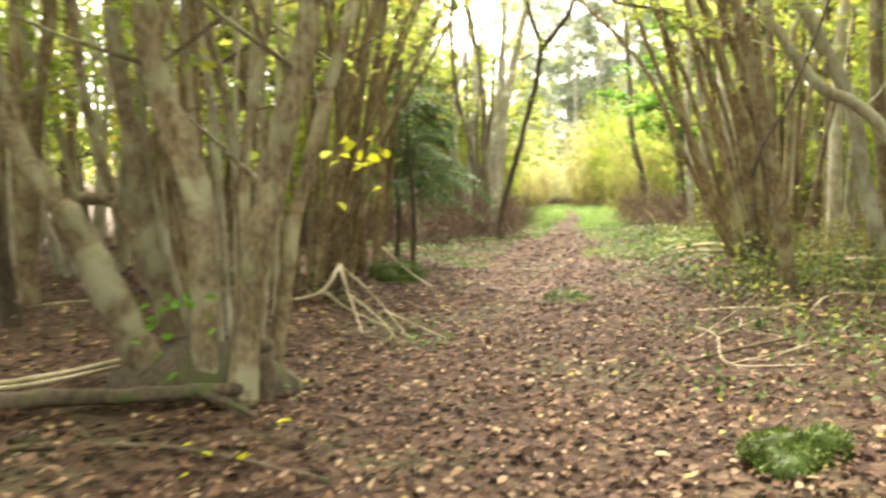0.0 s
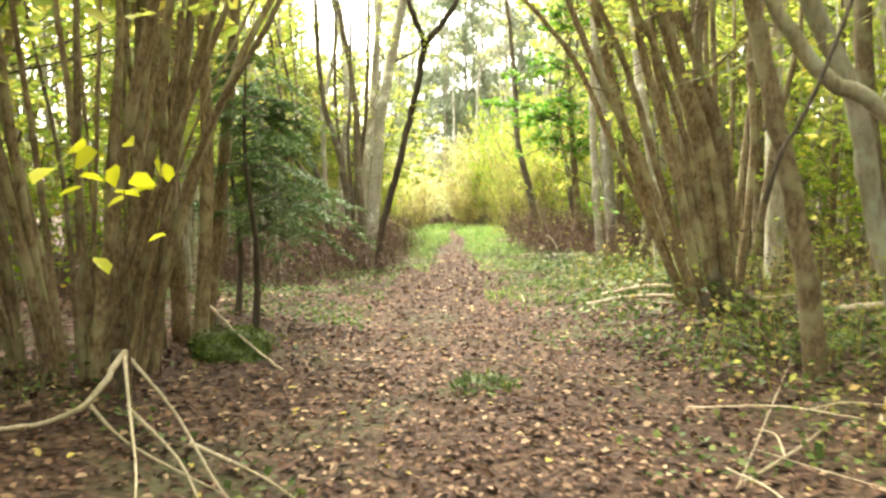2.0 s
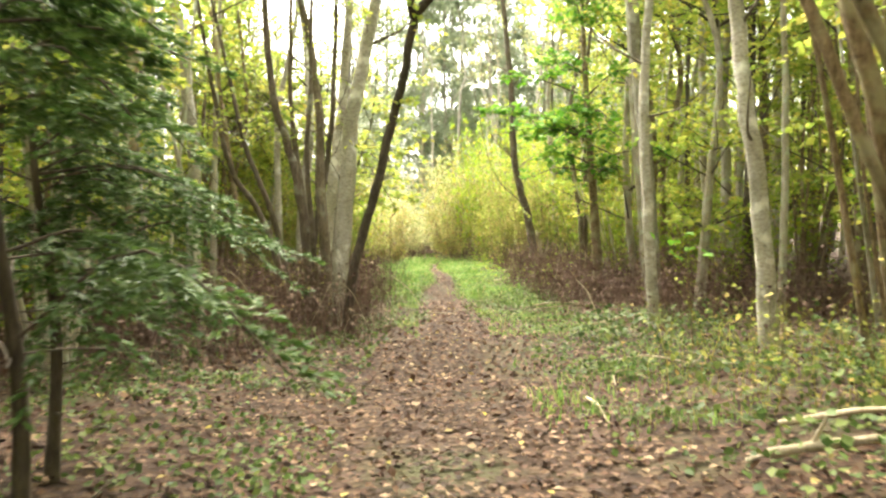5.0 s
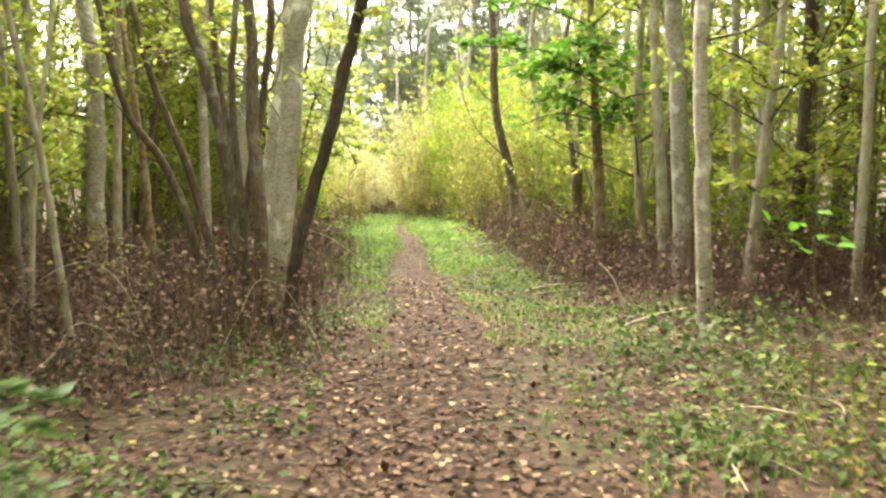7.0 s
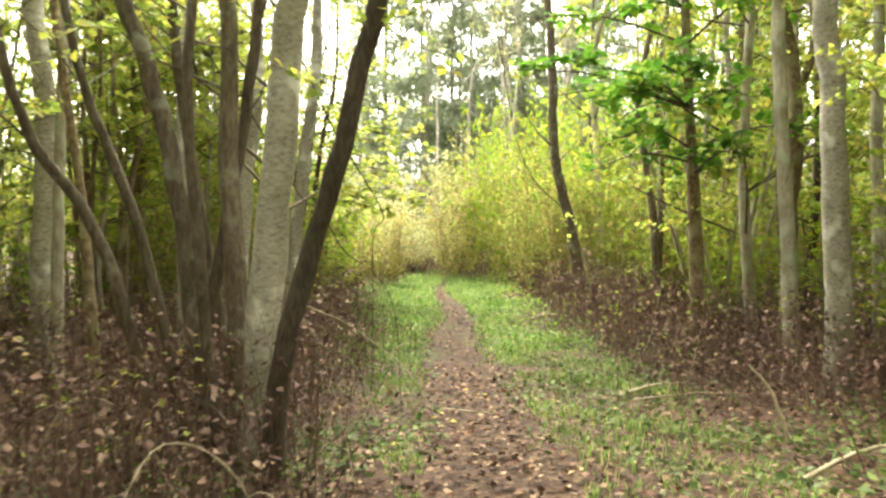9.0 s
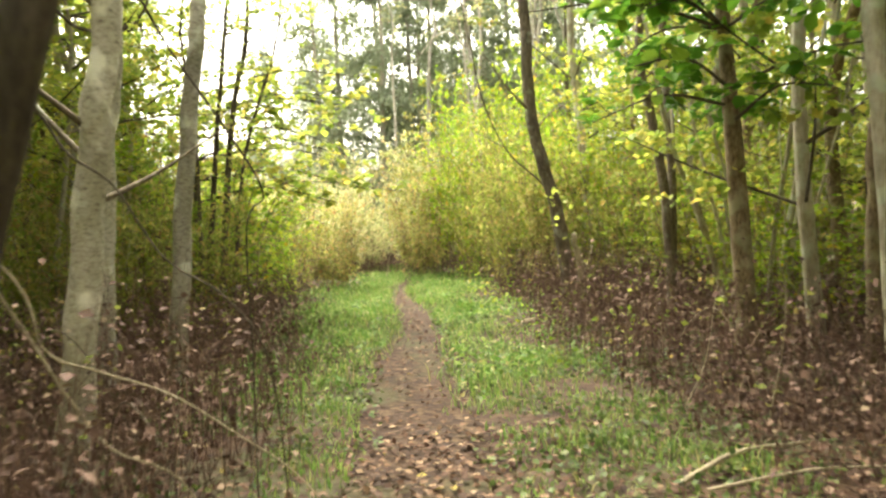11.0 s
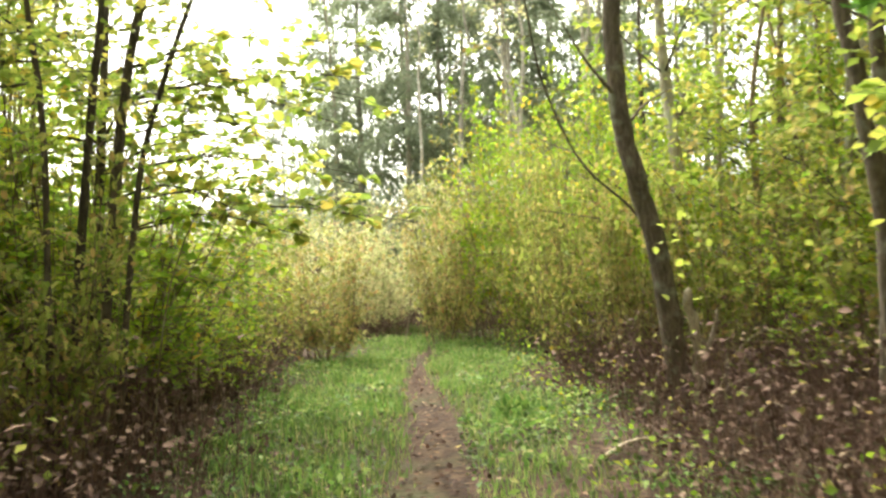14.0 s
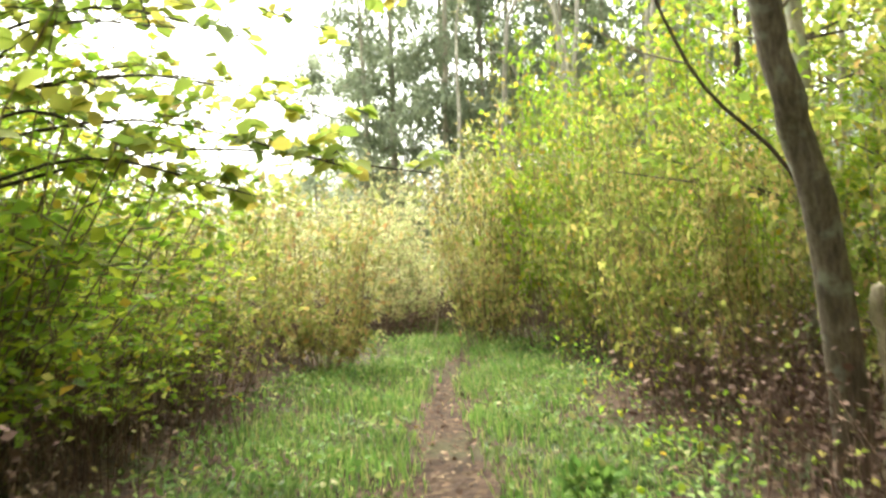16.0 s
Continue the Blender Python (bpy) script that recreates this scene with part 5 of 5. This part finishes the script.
def grass(n, seed, x0, x1, y0, y1, keep_fn, h):
    x, y, d, r = off_track(n, x0, x1, y0, y1, seed)
    ok = keep_fn(x, y, d, r)
    x, y = x[ok], y[ok]
    m = len(x)
    a = r.uniform(0, 6.283, m)
    hh = r.uniform(0.35, 1.2, m) * h * (1 + 0.45 * patchy(x, y, 1.7))
    b = np.stack([x, y, ground_z(x, y) - 0.01], -1)
    sd = np.stack([np.cos(a), np.sin(a), np.zeros(m)], -1) * r.uniform(0.003, 0.006, m)[:, None]
    ln = np.stack([-np.sin(a), np.cos(a), np.zeros(m)], -1) * (hh * r.uniform(0.2, 0.9, m))[:, None]
    up = np.array([0, 0, 1.0])
    Vv = np.stack([b - sd, b + sd, b + ln * 0.35 + up * (hh * 0.65)[:, None] + sd * 0.8, b + ln * 0.35 + up * (hh * 0.65)[:, None] - sd * 0.8, b + ln + up * (hh * 0.9)[:, None]], 1).reshape(-1, 3)
    i = np.arange(m) * 5
    sh = Shape()
    sh.add(Vv, np.stack([i, i + 1, i + 2, i + 3], -1), np.stack([i + 3, i + 2, i + 4], -1))
    return tagged(new("grass", sh.mesh("grass", GRASS)), "bright green grass beside the trodden path", "grass", kind="stuff")


grass(125000, 41, 1, 9, 24, 46, lambda x, y, d, r: (d > -1.75 - 0.2 * np.sin(1.9 * y) + 0.9 * step(37, 40.5, y) + r.normal(0, 0.2, len(x))) & (d < 1.25 + 0.2 * np.sin(1.4 * y + 1) - 0.5 * step(37, 41, y) + r.normal(0, 0.22, len(x))) & (r.random(len(x)) < np.clip((y - 23) / 8, 0, 1)) & (patchy(x, y, 1.3) + r.normal(0, 0.6, len(x)) > -1.0) & (np.abs(d + 0.14 * np.sin(0.55 * y + 0.6)) > 0.27 * np.clip((43 - y) / 12, 0, 1.3) + r.normal(0, 0.06, len(x))), 0.13)
grass(45000, 42, 1, 8, 13, 28, lambda x, y, d, r: (d > 0.5) & (d < 2.0) & (patchy(x, y, 0.7) + r.normal(0, 0.5, len(x)) > 0.4), 0.09)

grass(30000, 45, 2, 6.5, 18.5, 27, lambda x, y, d, r: (np.abs(d) > 0.45) & (d > -1.0) & (d < 1.9) & (patchy(x, y, 1.1) + r.normal(0, 0.6, len(x)) > -0.1), 0.075)

# large fallen leaves that lie singly on the litter
r_leaf = np.random.default_rng(51)
single = Shape()
single.leaves([(0, 0, 0)], [(1, 0.05, 0.0)], 0.10, True, 0.8, lift=0.0)
single_mesh = single.mesh("leaf", LITTER)
pale_mesh = single_mesh.copy()
pale_mesh.materials[0] = leafy("pale_fallen_leaf", [(0, (0.24, 0.17, 0.10)), (1, (0.38, 0.29, 0.19))], 0.1, 0.7)
for k in range(240):
    y = float(r_leaf.uniform(2.5, 22))
    x = float(track_x(y) + r_leaf.normal(0, 1.0))
    ob = new("leaf", pale_mesh if k % 7 == 0 else single_mesh)
    ob.parent = litter
    ob.matrix_basis = Matrix.LocRotScale((x, y, float(ground_z(x, y)) + 0.035), Euler((r_leaf.normal(0, 0.25), r_leaf.normal(0, 0.25), r_leaf.uniform(0, 6.28))), None) @ Matrix.Scale(float(r_leaf.uniform(0.5, 0.95)), 4)


# ---- logs, sticks, tufts ----
def on_ground(pts, lift):
    return [(x, y, float(ground_z(x, y)) + lift + z) for x, y, z in pts]


def stick(name, label, pts, r0, r1, mat, lift=0.02, branches=(), knots=0.06, sides=8):
    c = curve_points(on_ground(pts, lift), 6 + 3 * len(pts))
    base = c[0]
    ob = thing(name, base, label, "branch" if r0 < 0.05 else "log")
    s = Shape()
    s.tube(c - base + np.random.default_rng(3).normal(0, r0 * 0.12, c.shape), r0, r1, sides, 0, knots)
    part("trunk" if r0 >= 0.05 else "stick", s, mat, ob)
    for b in branches:
        s = Shape()
        s.tube(curve_points(on_ground(b, lift), 9) - base, r0 * 0.55, r1 * 0.4, 6, 0, knots)
        part("side_branch", s, mat, ob)
    return ob


stick("fallen_log", "rotten mossy log lying at a hazel foot", [(-2.7, 4.25, 0), (-2.2, 4.42, 0.02), (-1.75, 4.55, 0.03), (-1.1, 4.85, 0.03)], 0.058, 0.038, ROTTEN, 0.05, [[(-1.35, 4.75, 0.03), (-1.1, 4.6, 0.0), (-0.95, 4.45, -0.02)]])
stick("fallen_branch", "pale straight dead rod on leaf litter", [(-3.2, 4.7, 0), (-2.4, 4.96, 0.02), (-1.8, 5.45, 0.06)], 0.02, 0.014, DEAD_WOOD)
stick("fallen_branch", "pale straight dead rod on leaf litter", [(-3.1, 4.5, 0), (-2.3, 4.85, 0.03), (-1.75, 5.4, 0.05)], 0.017, 0.012, DEAD_WOOD)
stick("fallen_branch", "long brown half-buried branch on leaves", [(-2.2, 3.9, -0.01), (-1.3, 3.95, 0), (-0.5, 3.75, -0.01)], 0.018, 0.010, ROTTEN)
stick("fallen_branch", "pale forked branch spread over the litter", [(-1.0, 8.75, 0.28), (-1.08, 8.2, 0.12), (-1.25, 7.95, 0.03), (-1.6, 7.8, 0.0)], 0.022, 0.010, DEAD_WOOD, 0.02,
      [[(-1.0, 8.75, 0.28), (-0.85, 8.1, 0.14), (-0.72, 7.55, 0.03), (-0.66, 7.2, 0)], [(-1.0, 8.75, 0.28), (-0.62, 8.1, 0.16), (-0.36, 7.5, 0.06), (-0.2, 7.2, 0)],
       [(-0.85, 8.1, 0.14), (-0.55, 7.7, 0.05), (-0.35, 7.15, 0)], [(-1.08, 8.2, 0.1), (-0.8, 7.8, 0.05), (-0.3, 7.4, 0.02)], [(-0.5, 7.8, 0.1), (-0.15, 7.6, 0.04), (0.05, 7.3, 0)]])
stick("stump", "small dark rotten stump under forked sticks", [(-1.02, 8.82, -0.1), (-1.03, 8.8, 0.12), (-1.04, 8.8, 0.28)], 0.06, 0.04, ROTTEN, 0.0)
stick("stump", "dark rotten stump at a hazel foot", [(3.85, 11.0, -0.1), (3.84, 11.0, 0.15), (3.78, 10.98, 0.34)], 0.12, 0.075, ROTTEN, 0.0, knots=0.05)
stick("stump", "dark broken stub beside a hazel stool", [(-1.02, 4.95, -0.1), (-1.0, 4.95, 0.15), (-0.98, 4.95, 0.34)], 0.07, 0.045, ROTTEN, 0.0, knots=0.05)
stick("stump", "pale split stump beside a dark leaning trunk", [(7.22, 31.15, -0.1), (7.18, 31.15, 0.6), (7.08, 31.12, 1.2)], 0.085, 0.035, DEAD_WOOD, 0.0, [[(7.2, 31.15, 0.45), (7.32, 31.1, 0.75), (7.36, 31.08, 1.0)]], knots=0.14)
stick("fallen_branch", "bare forked branch lying beside the path", [(2.35, 5.6, 0), (1.9, 5.9, 0.03), (2.0, 6.5, 0.1), (1.95, 6.9, 0.12)], 0.0075, 0.005, DEAD_WOOD, 0.02,
      [[(1.95, 6.8, 0.05), (2.5, 7.6, 0.1), (3.2, 8.6, 0.1)], [(1.9, 5.9, 0.03), (2.3, 6.0, 0.04), (2.6, 6.2, 0.02)], [(2.3, 7.3, 0.06), (2.5, 6.7, 0.02), (2.7, 6.0, 0)]])
stick("fallen_branch", "thin dark twig pile among leaves", [(1.7, 6.2, 0), (2.4, 6.4, 0.03), (3.3, 6.5, 0.0)], 0.012, 0.006, ROTTEN, 0.02, [[(2.2, 6.35, 0.02), (2.7, 5.9, 0.03), (3.2, 5.7, 0)], [(2.5, 6.4, 0.03), (2.9, 6.9, 0.04), (3.4, 7.1, 0)]])
stick("fallen_log", "pale sawn log lying beyond a hazel stool", [(4.75, 10.6, 0.03), (5.1, 10.4, 0.05), (5.5, 10.3, 0.05)], 0.05, 0.045, DEAD_WOOD, 0.05)
stick("fallen_log", "short dark rotten log in undergrowth", [(4.6, 9.6, 0.03), (4.9, 9.4, 0.03), (5.2, 9.0, 0.03)], 0.08, 0.07, ROTTEN, 0.05)
stick("fallen_branch", "grey rod lying on green herbs", [(4.2, 12.0, 0.0), (4.8, 11.9, 0.02), (5.4, 11.9, 0.0)], 0.025, 0.018, DEAD_WOOD)
stick("fallen_branch", "pale dead branch with broken stub on herbs", [(2.85, 11.98, 0.04), (3.25, 11.8, 0.06), (3.75, 11.58, 0.03)], 0.028, 0.02, DEAD_WOOD, 0.06, [[(3.05, 11.9, 0.05), (3.09, 11.88, 0.14), (3.12, 11.86, 0.22)]])
stick("fallen_branch", "thin pale branch across herbs", [(3.12, 12.35, 0.05), (3.6, 12.1, 0.08), (4.3, 11.85, 0.03)], 0.02, 0.012, DEAD_WOOD, 0.08)
stick("fallen_branch", "long thin rod leaning at a stool foot", [(-0.72, 10.75, 0.32), (-0.4, 10.3, 0.12), (-0.08, 9.75, 0.0)], 0.014, 0.009, DEAD_WOOD)
stick("fallen_branch", "thin twig on the leaf litter", [(1.3, 10.3, 0), (1.6, 10.0, 0.03), (1.8, 9.6, 0)], 0.007, 0.004, ROTTEN)
stick("fallen_branch", "pale crooked branch at the undergrowth edge", [(4.4, 19.2, 0.02), (4.9, 19.5, 0.06), (5.3, 19.6, 0.1)], 0.02, 0.012, DEAD_WOOD)
stick("fallen_branch", "pale twisted branch standing in brown stalks", [(4.8, 20.0, 0.05), (4.7, 20.1, 0.4), (4.55, 20.15, 0.6)], 0.014, 0.008, DEAD_WOOD)
stick("fallen_branch", "thin curved twig on the path", [(2.55, 21.9, 0), (2.75, 21.6, 0.02), (3.05, 21.5, 0.0)], 0.010, 0.006, DEAD_WOOD)
stick("fallen_branch", "pale broken rods lying by the path", [(4.3, 22.0, 0.03), (4.8, 22.3, 0.06), (5.4, 22.5, 0.03)], 0.018, 0.010, DEAD_WOOD, 0.02, [[(4.4, 21.9, 0.02), (5.0, 21.9, 0.05), (5.5, 21.8, 0.03)]])
stick("fallen_branch", "short pale stick among herbs", [(3.5, 15.9, 0.02), (3.8, 15.85, 0.05), (4.1, 15.55, 0.02)], 0.011, 0.006, DEAD_WOOD)
stick("fallen_branch", "pale rotting branch at the grass edge", [(5.4, 29.0, 0.02), (5.8, 29.4, 0.05), (6.3, 29.6, 0.02)], 0.02, 0.012, DEAD_WOOD)

r_stick = np.random.default_rng(93)
for k in range(34):
    if k < 15:
        x, y = r_stick.uniform(1.9, 5.0), r_stick.uniform(4.6, 10)
    elif k < 20:
        x, y = r_stick.uniform(-4.2, -2.0), r_stick.uniform(4.6, 9)
    else:
        y = r_stick.uniform(12, 24)
        x = float(track_x(y)) + r_stick.choice([-1, 1]) * r_stick.uniform(0.9, 2.6)
    a, L = r_stick.uniform(0, 6.283), r_stick.uniform(0.35, 1.1)
    u, v, w = math.cos(a) * L, math.sin(a) * L, r_stick.normal(0, 0.09)
    side = [[(x + 0.45 * u, y + 0.45 * v, 0.02), (x + 0.65 * u - 0.15 * v, y + 0.65 * v + 0.15 * u, 0.05), (x + 0.8 * u - 0.35 * v, y + 0.8 * v + 0.35 * u, 0.02)]] if k % 2 else []
    stick("fallen_branch", "forked dead twig lying on leaf litter" if side else "thin bare twig lying on leaf litter", [(x, y, 0.0), (x + 0.5 * u - w * v, y + 0.5 * v + w * u, 0.04), (x + u, y + v, 0.01)],
          float(r_stick.uniform(0.006, 0.014)), 0.004, DEAD_WOOD if k % 3 else ROTTEN, 0.02, side, sides=6)

stick("fallen_log", "dark dead trunk leaning among pale trees", [(9.2, 25.4, -0.1), (10.2, 25.5, 0.8), (11.8, 25.6, 2.6)], 0.09, 0.06, DARK_BARK, 0.0)
stick("dead_cane", "pale upright dead stem at the grass end", [(5.55, 41.2, -0.05), (5.6, 41.2, 0.3), (5.66, 41.2, 0.62)], 0.018, 0.012, DEAD_WOOD, 0.0)
stick("dead_cane", "pale upright dead stem at the grass end", [(6.6, 41.4, -0.05), (6.58, 41.4, 0.3), (6.5, 41.4, 0.55)], 0.014, 0.010, DEAD_WOOD, 0.0)


def cushion(label, at, rx, rz, n, size, seed):
    """A mossy dome covered with fine fronds."""
    r = np.random.default_rng(seed)
    sh = Shape()
    rings, seg = 7, 18
    th = np.linspace(0, np.pi / 2, rings)[:, None]
    ph = np.linspace(0, 2 * np.pi, seg, endpoint=False)[None]
    wob = 1 + 0.22 * np.sin(2 * ph + 2 * th + seed) + 0.13 * np.sin(5 * ph - 3 * th)
    Vd = np.stack([rx * np.cos(th) * np.cos(ph) * wob, rx * 0.8 * np.cos(th) * np.sin(ph) * wob, rz * np.sin(th) * wob * np.ones_like(ph) - 0.02], -1).reshape(-1, 3)
    i, j = np.arange(rings - 1)[:, None] * seg, np.arange(seg)[None]
    sh.add(Vd, np.stack([i + j, i + (j + 1) % seg, i + seg + (j + 1) % seg, i + seg + j], -1).reshape(-1, 4))
    t, p = np.arcsin(r.uniform(0.02, 1, n)), r.uniform(0, 6.283, n)
    P = np.stack([rx * np.cos(t) * np.cos(p), rx * 0.8 * np.cos(t) * np.sin(p), rz * np.sin(t)], -1) * (1 + 0.22 * np.sin(2 * p + 2 * t + seed) + 0.13 * np.sin(5 * p - 3 * t))[:, None]
    sh.leaves(P, P * [1, 1, 1.5] + r.normal(0, 0.2, (n, 3)), r.uniform(0.6, 1.3, n) * size, width=0.45)
    ob = new("moss_cushion", sh.mesh("moss_cushion", MOSS))
    ob.location = (at[0], at[1], float(ground_z(*at)) - 0.01)
    return tagged(ob, label, "moss")


def tuft(name, label, at, rx, rz, n, mat, size, seed):
    r = np.random.default_rng(seed)
    a, u = r.uniform(0, 6.283, n), r.uniform(0, 1, n)
    P = np.stack([np.cos(a) * rx * np.sqrt(u), np.sin(a) * rx * 0.8 * np.sqrt(u), rz * np.sqrt(1 - u) * r.uniform(0.55, 1.05, n)], -1)
    D = P * [1, 1, 0.4] + r.normal(0, 0.25, (n, 3))
    sh = Shape()
    sh.leaves(P, D, r.uniform(0.6, 1.3, n) * size, width=0.4)
    ob = new(name, sh.mesh(name, mat))
    ob.location = (at[0], at[1], float(ground_z(*at)) - 0.01)
    return tagged(ob, label, "plant")


cushion("dark green mossy cushion at a hazel foot", (-0.55, 10.42), 0.34, 0.18, 3000, 0.035, 61)
cushion("green mossy hummock beside the path", (1.66, 4.1), 0.27, 0.12, 1500, 0.035, 62)
tuft("moss_cushion", "green mossy foot of a grey tree", (4.98, 9.85), 0.16, 0.16, 700, MOSS, 0.05, 63)
tuft("grass_tuft", "dark green grass tuft in the clearing", (5.33, 31.2), 0.16, 0.15, 240, GRASS, 0.13, 64)
tuft("fern", "green leafy tuft under hazel", (1.3, 9.2), 0.22, 0.12, 170, HERB, 0.07, 65)


def sprig(label, foot, tip, n, size, mat, seed, leaf_label="leaf"):
    """A bare rod that carries a few large leaves near its end; each leaf is a part."""
    global rng
    keep, rng = rng, np.random.default_rng(seed)
    foot = np.array([foot[0], foot[1], float(ground_z(foot[0], foot[1])) - 0.05])
    tip = np.asarray(tip, float)
    ob = thing("hazel_shoot", foot, label, "sapling")
    pts = curve_points([foot * 0, (tip - foot) * [0.25, 0.25, 0.55], tip - foot], 10)
    s = Shape()
    s.tube(pts, 0.009, 0.003, 5)
    rod = part("rod", s, HAZEL_BARK, ob)
    for k in range(n):
        f = 9 - abs(rng.normal(0, 1.6))
        at = np.array([np.interp(f, np.arange(10), pts[:, j]) for j in range(3)]) + rng.normal(0, 0.09, 3) * [1.6, 1, 0.7]
        lf = Shape()
        lf.leaves([at], [rng.normal(0, 1, 3) * [1, 0.7, 0.3] - [0, 0, 0.25]], size * rng.uniform(0.7, 1.2), True, 0.85)
        part("leaf", lf, mat, rod, smooth=False)
    rng = keep


sprig("hazel shoot with large yellow leaves", (-0.9, 8.4), (-0.55, 6.75, 1.42), 16, 0.105, LEAF_YELLOW, 71)
sprig("ivy-green leaves on a shoot at a hazel foot", (-1.40, 4.72), (-1.42, 4.6, 0.62), 22, 0.075, LEAF_GREEN, 72)
sprig("yellow leaves on a low shoot", (-0.95, 3.75), (-0.92, 3.7, 0.12), 8, 0.06, LEAF_YELLOW, 73)
sprig("hazel shoot with yellow-green leaves", (-1.4, 6.3), (-1.15, 5.6, 1.75), 8, 0.11, LEAF_HAZEL, 74)
sprig("hazel shoot with pale green leaves", (4.5, 16.3), (4.2, 16.0, 0.85), 10, 0.11, LEAF_GREEN, 75)
sprig("hazel shoot with large leaves overhanging the path", (2.1, 30.2), (3.2, 29.6, 1.9), 18, 0.15, LEAF_HAZEL, 76)
sprig("hazel shoot with yellow-green leaves by the path", (6.6, 29.4), (6.0, 29.0, 0.75), 20, 0.075, LEAF_HAZEL, 77)


# dead bramble canes that arch over the brown undergrowth
r_cane = np.random.default_rng(83)
for k in range(38):
    left = k < 24
    x, y = (r_cane.uniform(-0.6, 1.6), r_cane.uniform(17.5, 25.5)) if left else (r_cane.uniform(5.4, 8.5), r_cane.uniform(20.5, 30))
    if not left and x - float(track_x(y)) < 2.0:
        x = float(track_x(y)) + 2.2
    a, L, h = r_cane.uniform(0, 6.283), r_cane.uniform(0.6, 1.5), r_cane.uniform(0.3, 1.0)
    if left and math.cos(a) > 0 and float(track_x(y)) - x - L * math.cos(a) < 1.0:
        a = math.pi - a
    if not left and math.cos(a) < 0 and x + L * math.cos(a) - float(track_x(y)) < 1.2:
        a = math.pi - a
    u, v = math.cos(a), math.sin(a)
    stick("dead_cane", "thin arching dead cane in brown undergrowth", [(x, y, -0.03), (x + 0.25 * L * u, y + 0.25 * L * v, h * 0.75), (x + 0.55 * L * u, y + 0.55 * L * v, h), (x + 0.85 * L * u + r_cane.normal(0, 0.06), y + 0.85 * L * v, h * 0.7), (x + L * u, y + L * v, h * r_cane.uniform(0.0, 0.5))],
          float(r_cane.uniform(0.003, 0.006)), 0.002, DEAD_WOOD if k % 4 == 0 else ROTTEN, 0.0, sides=5)
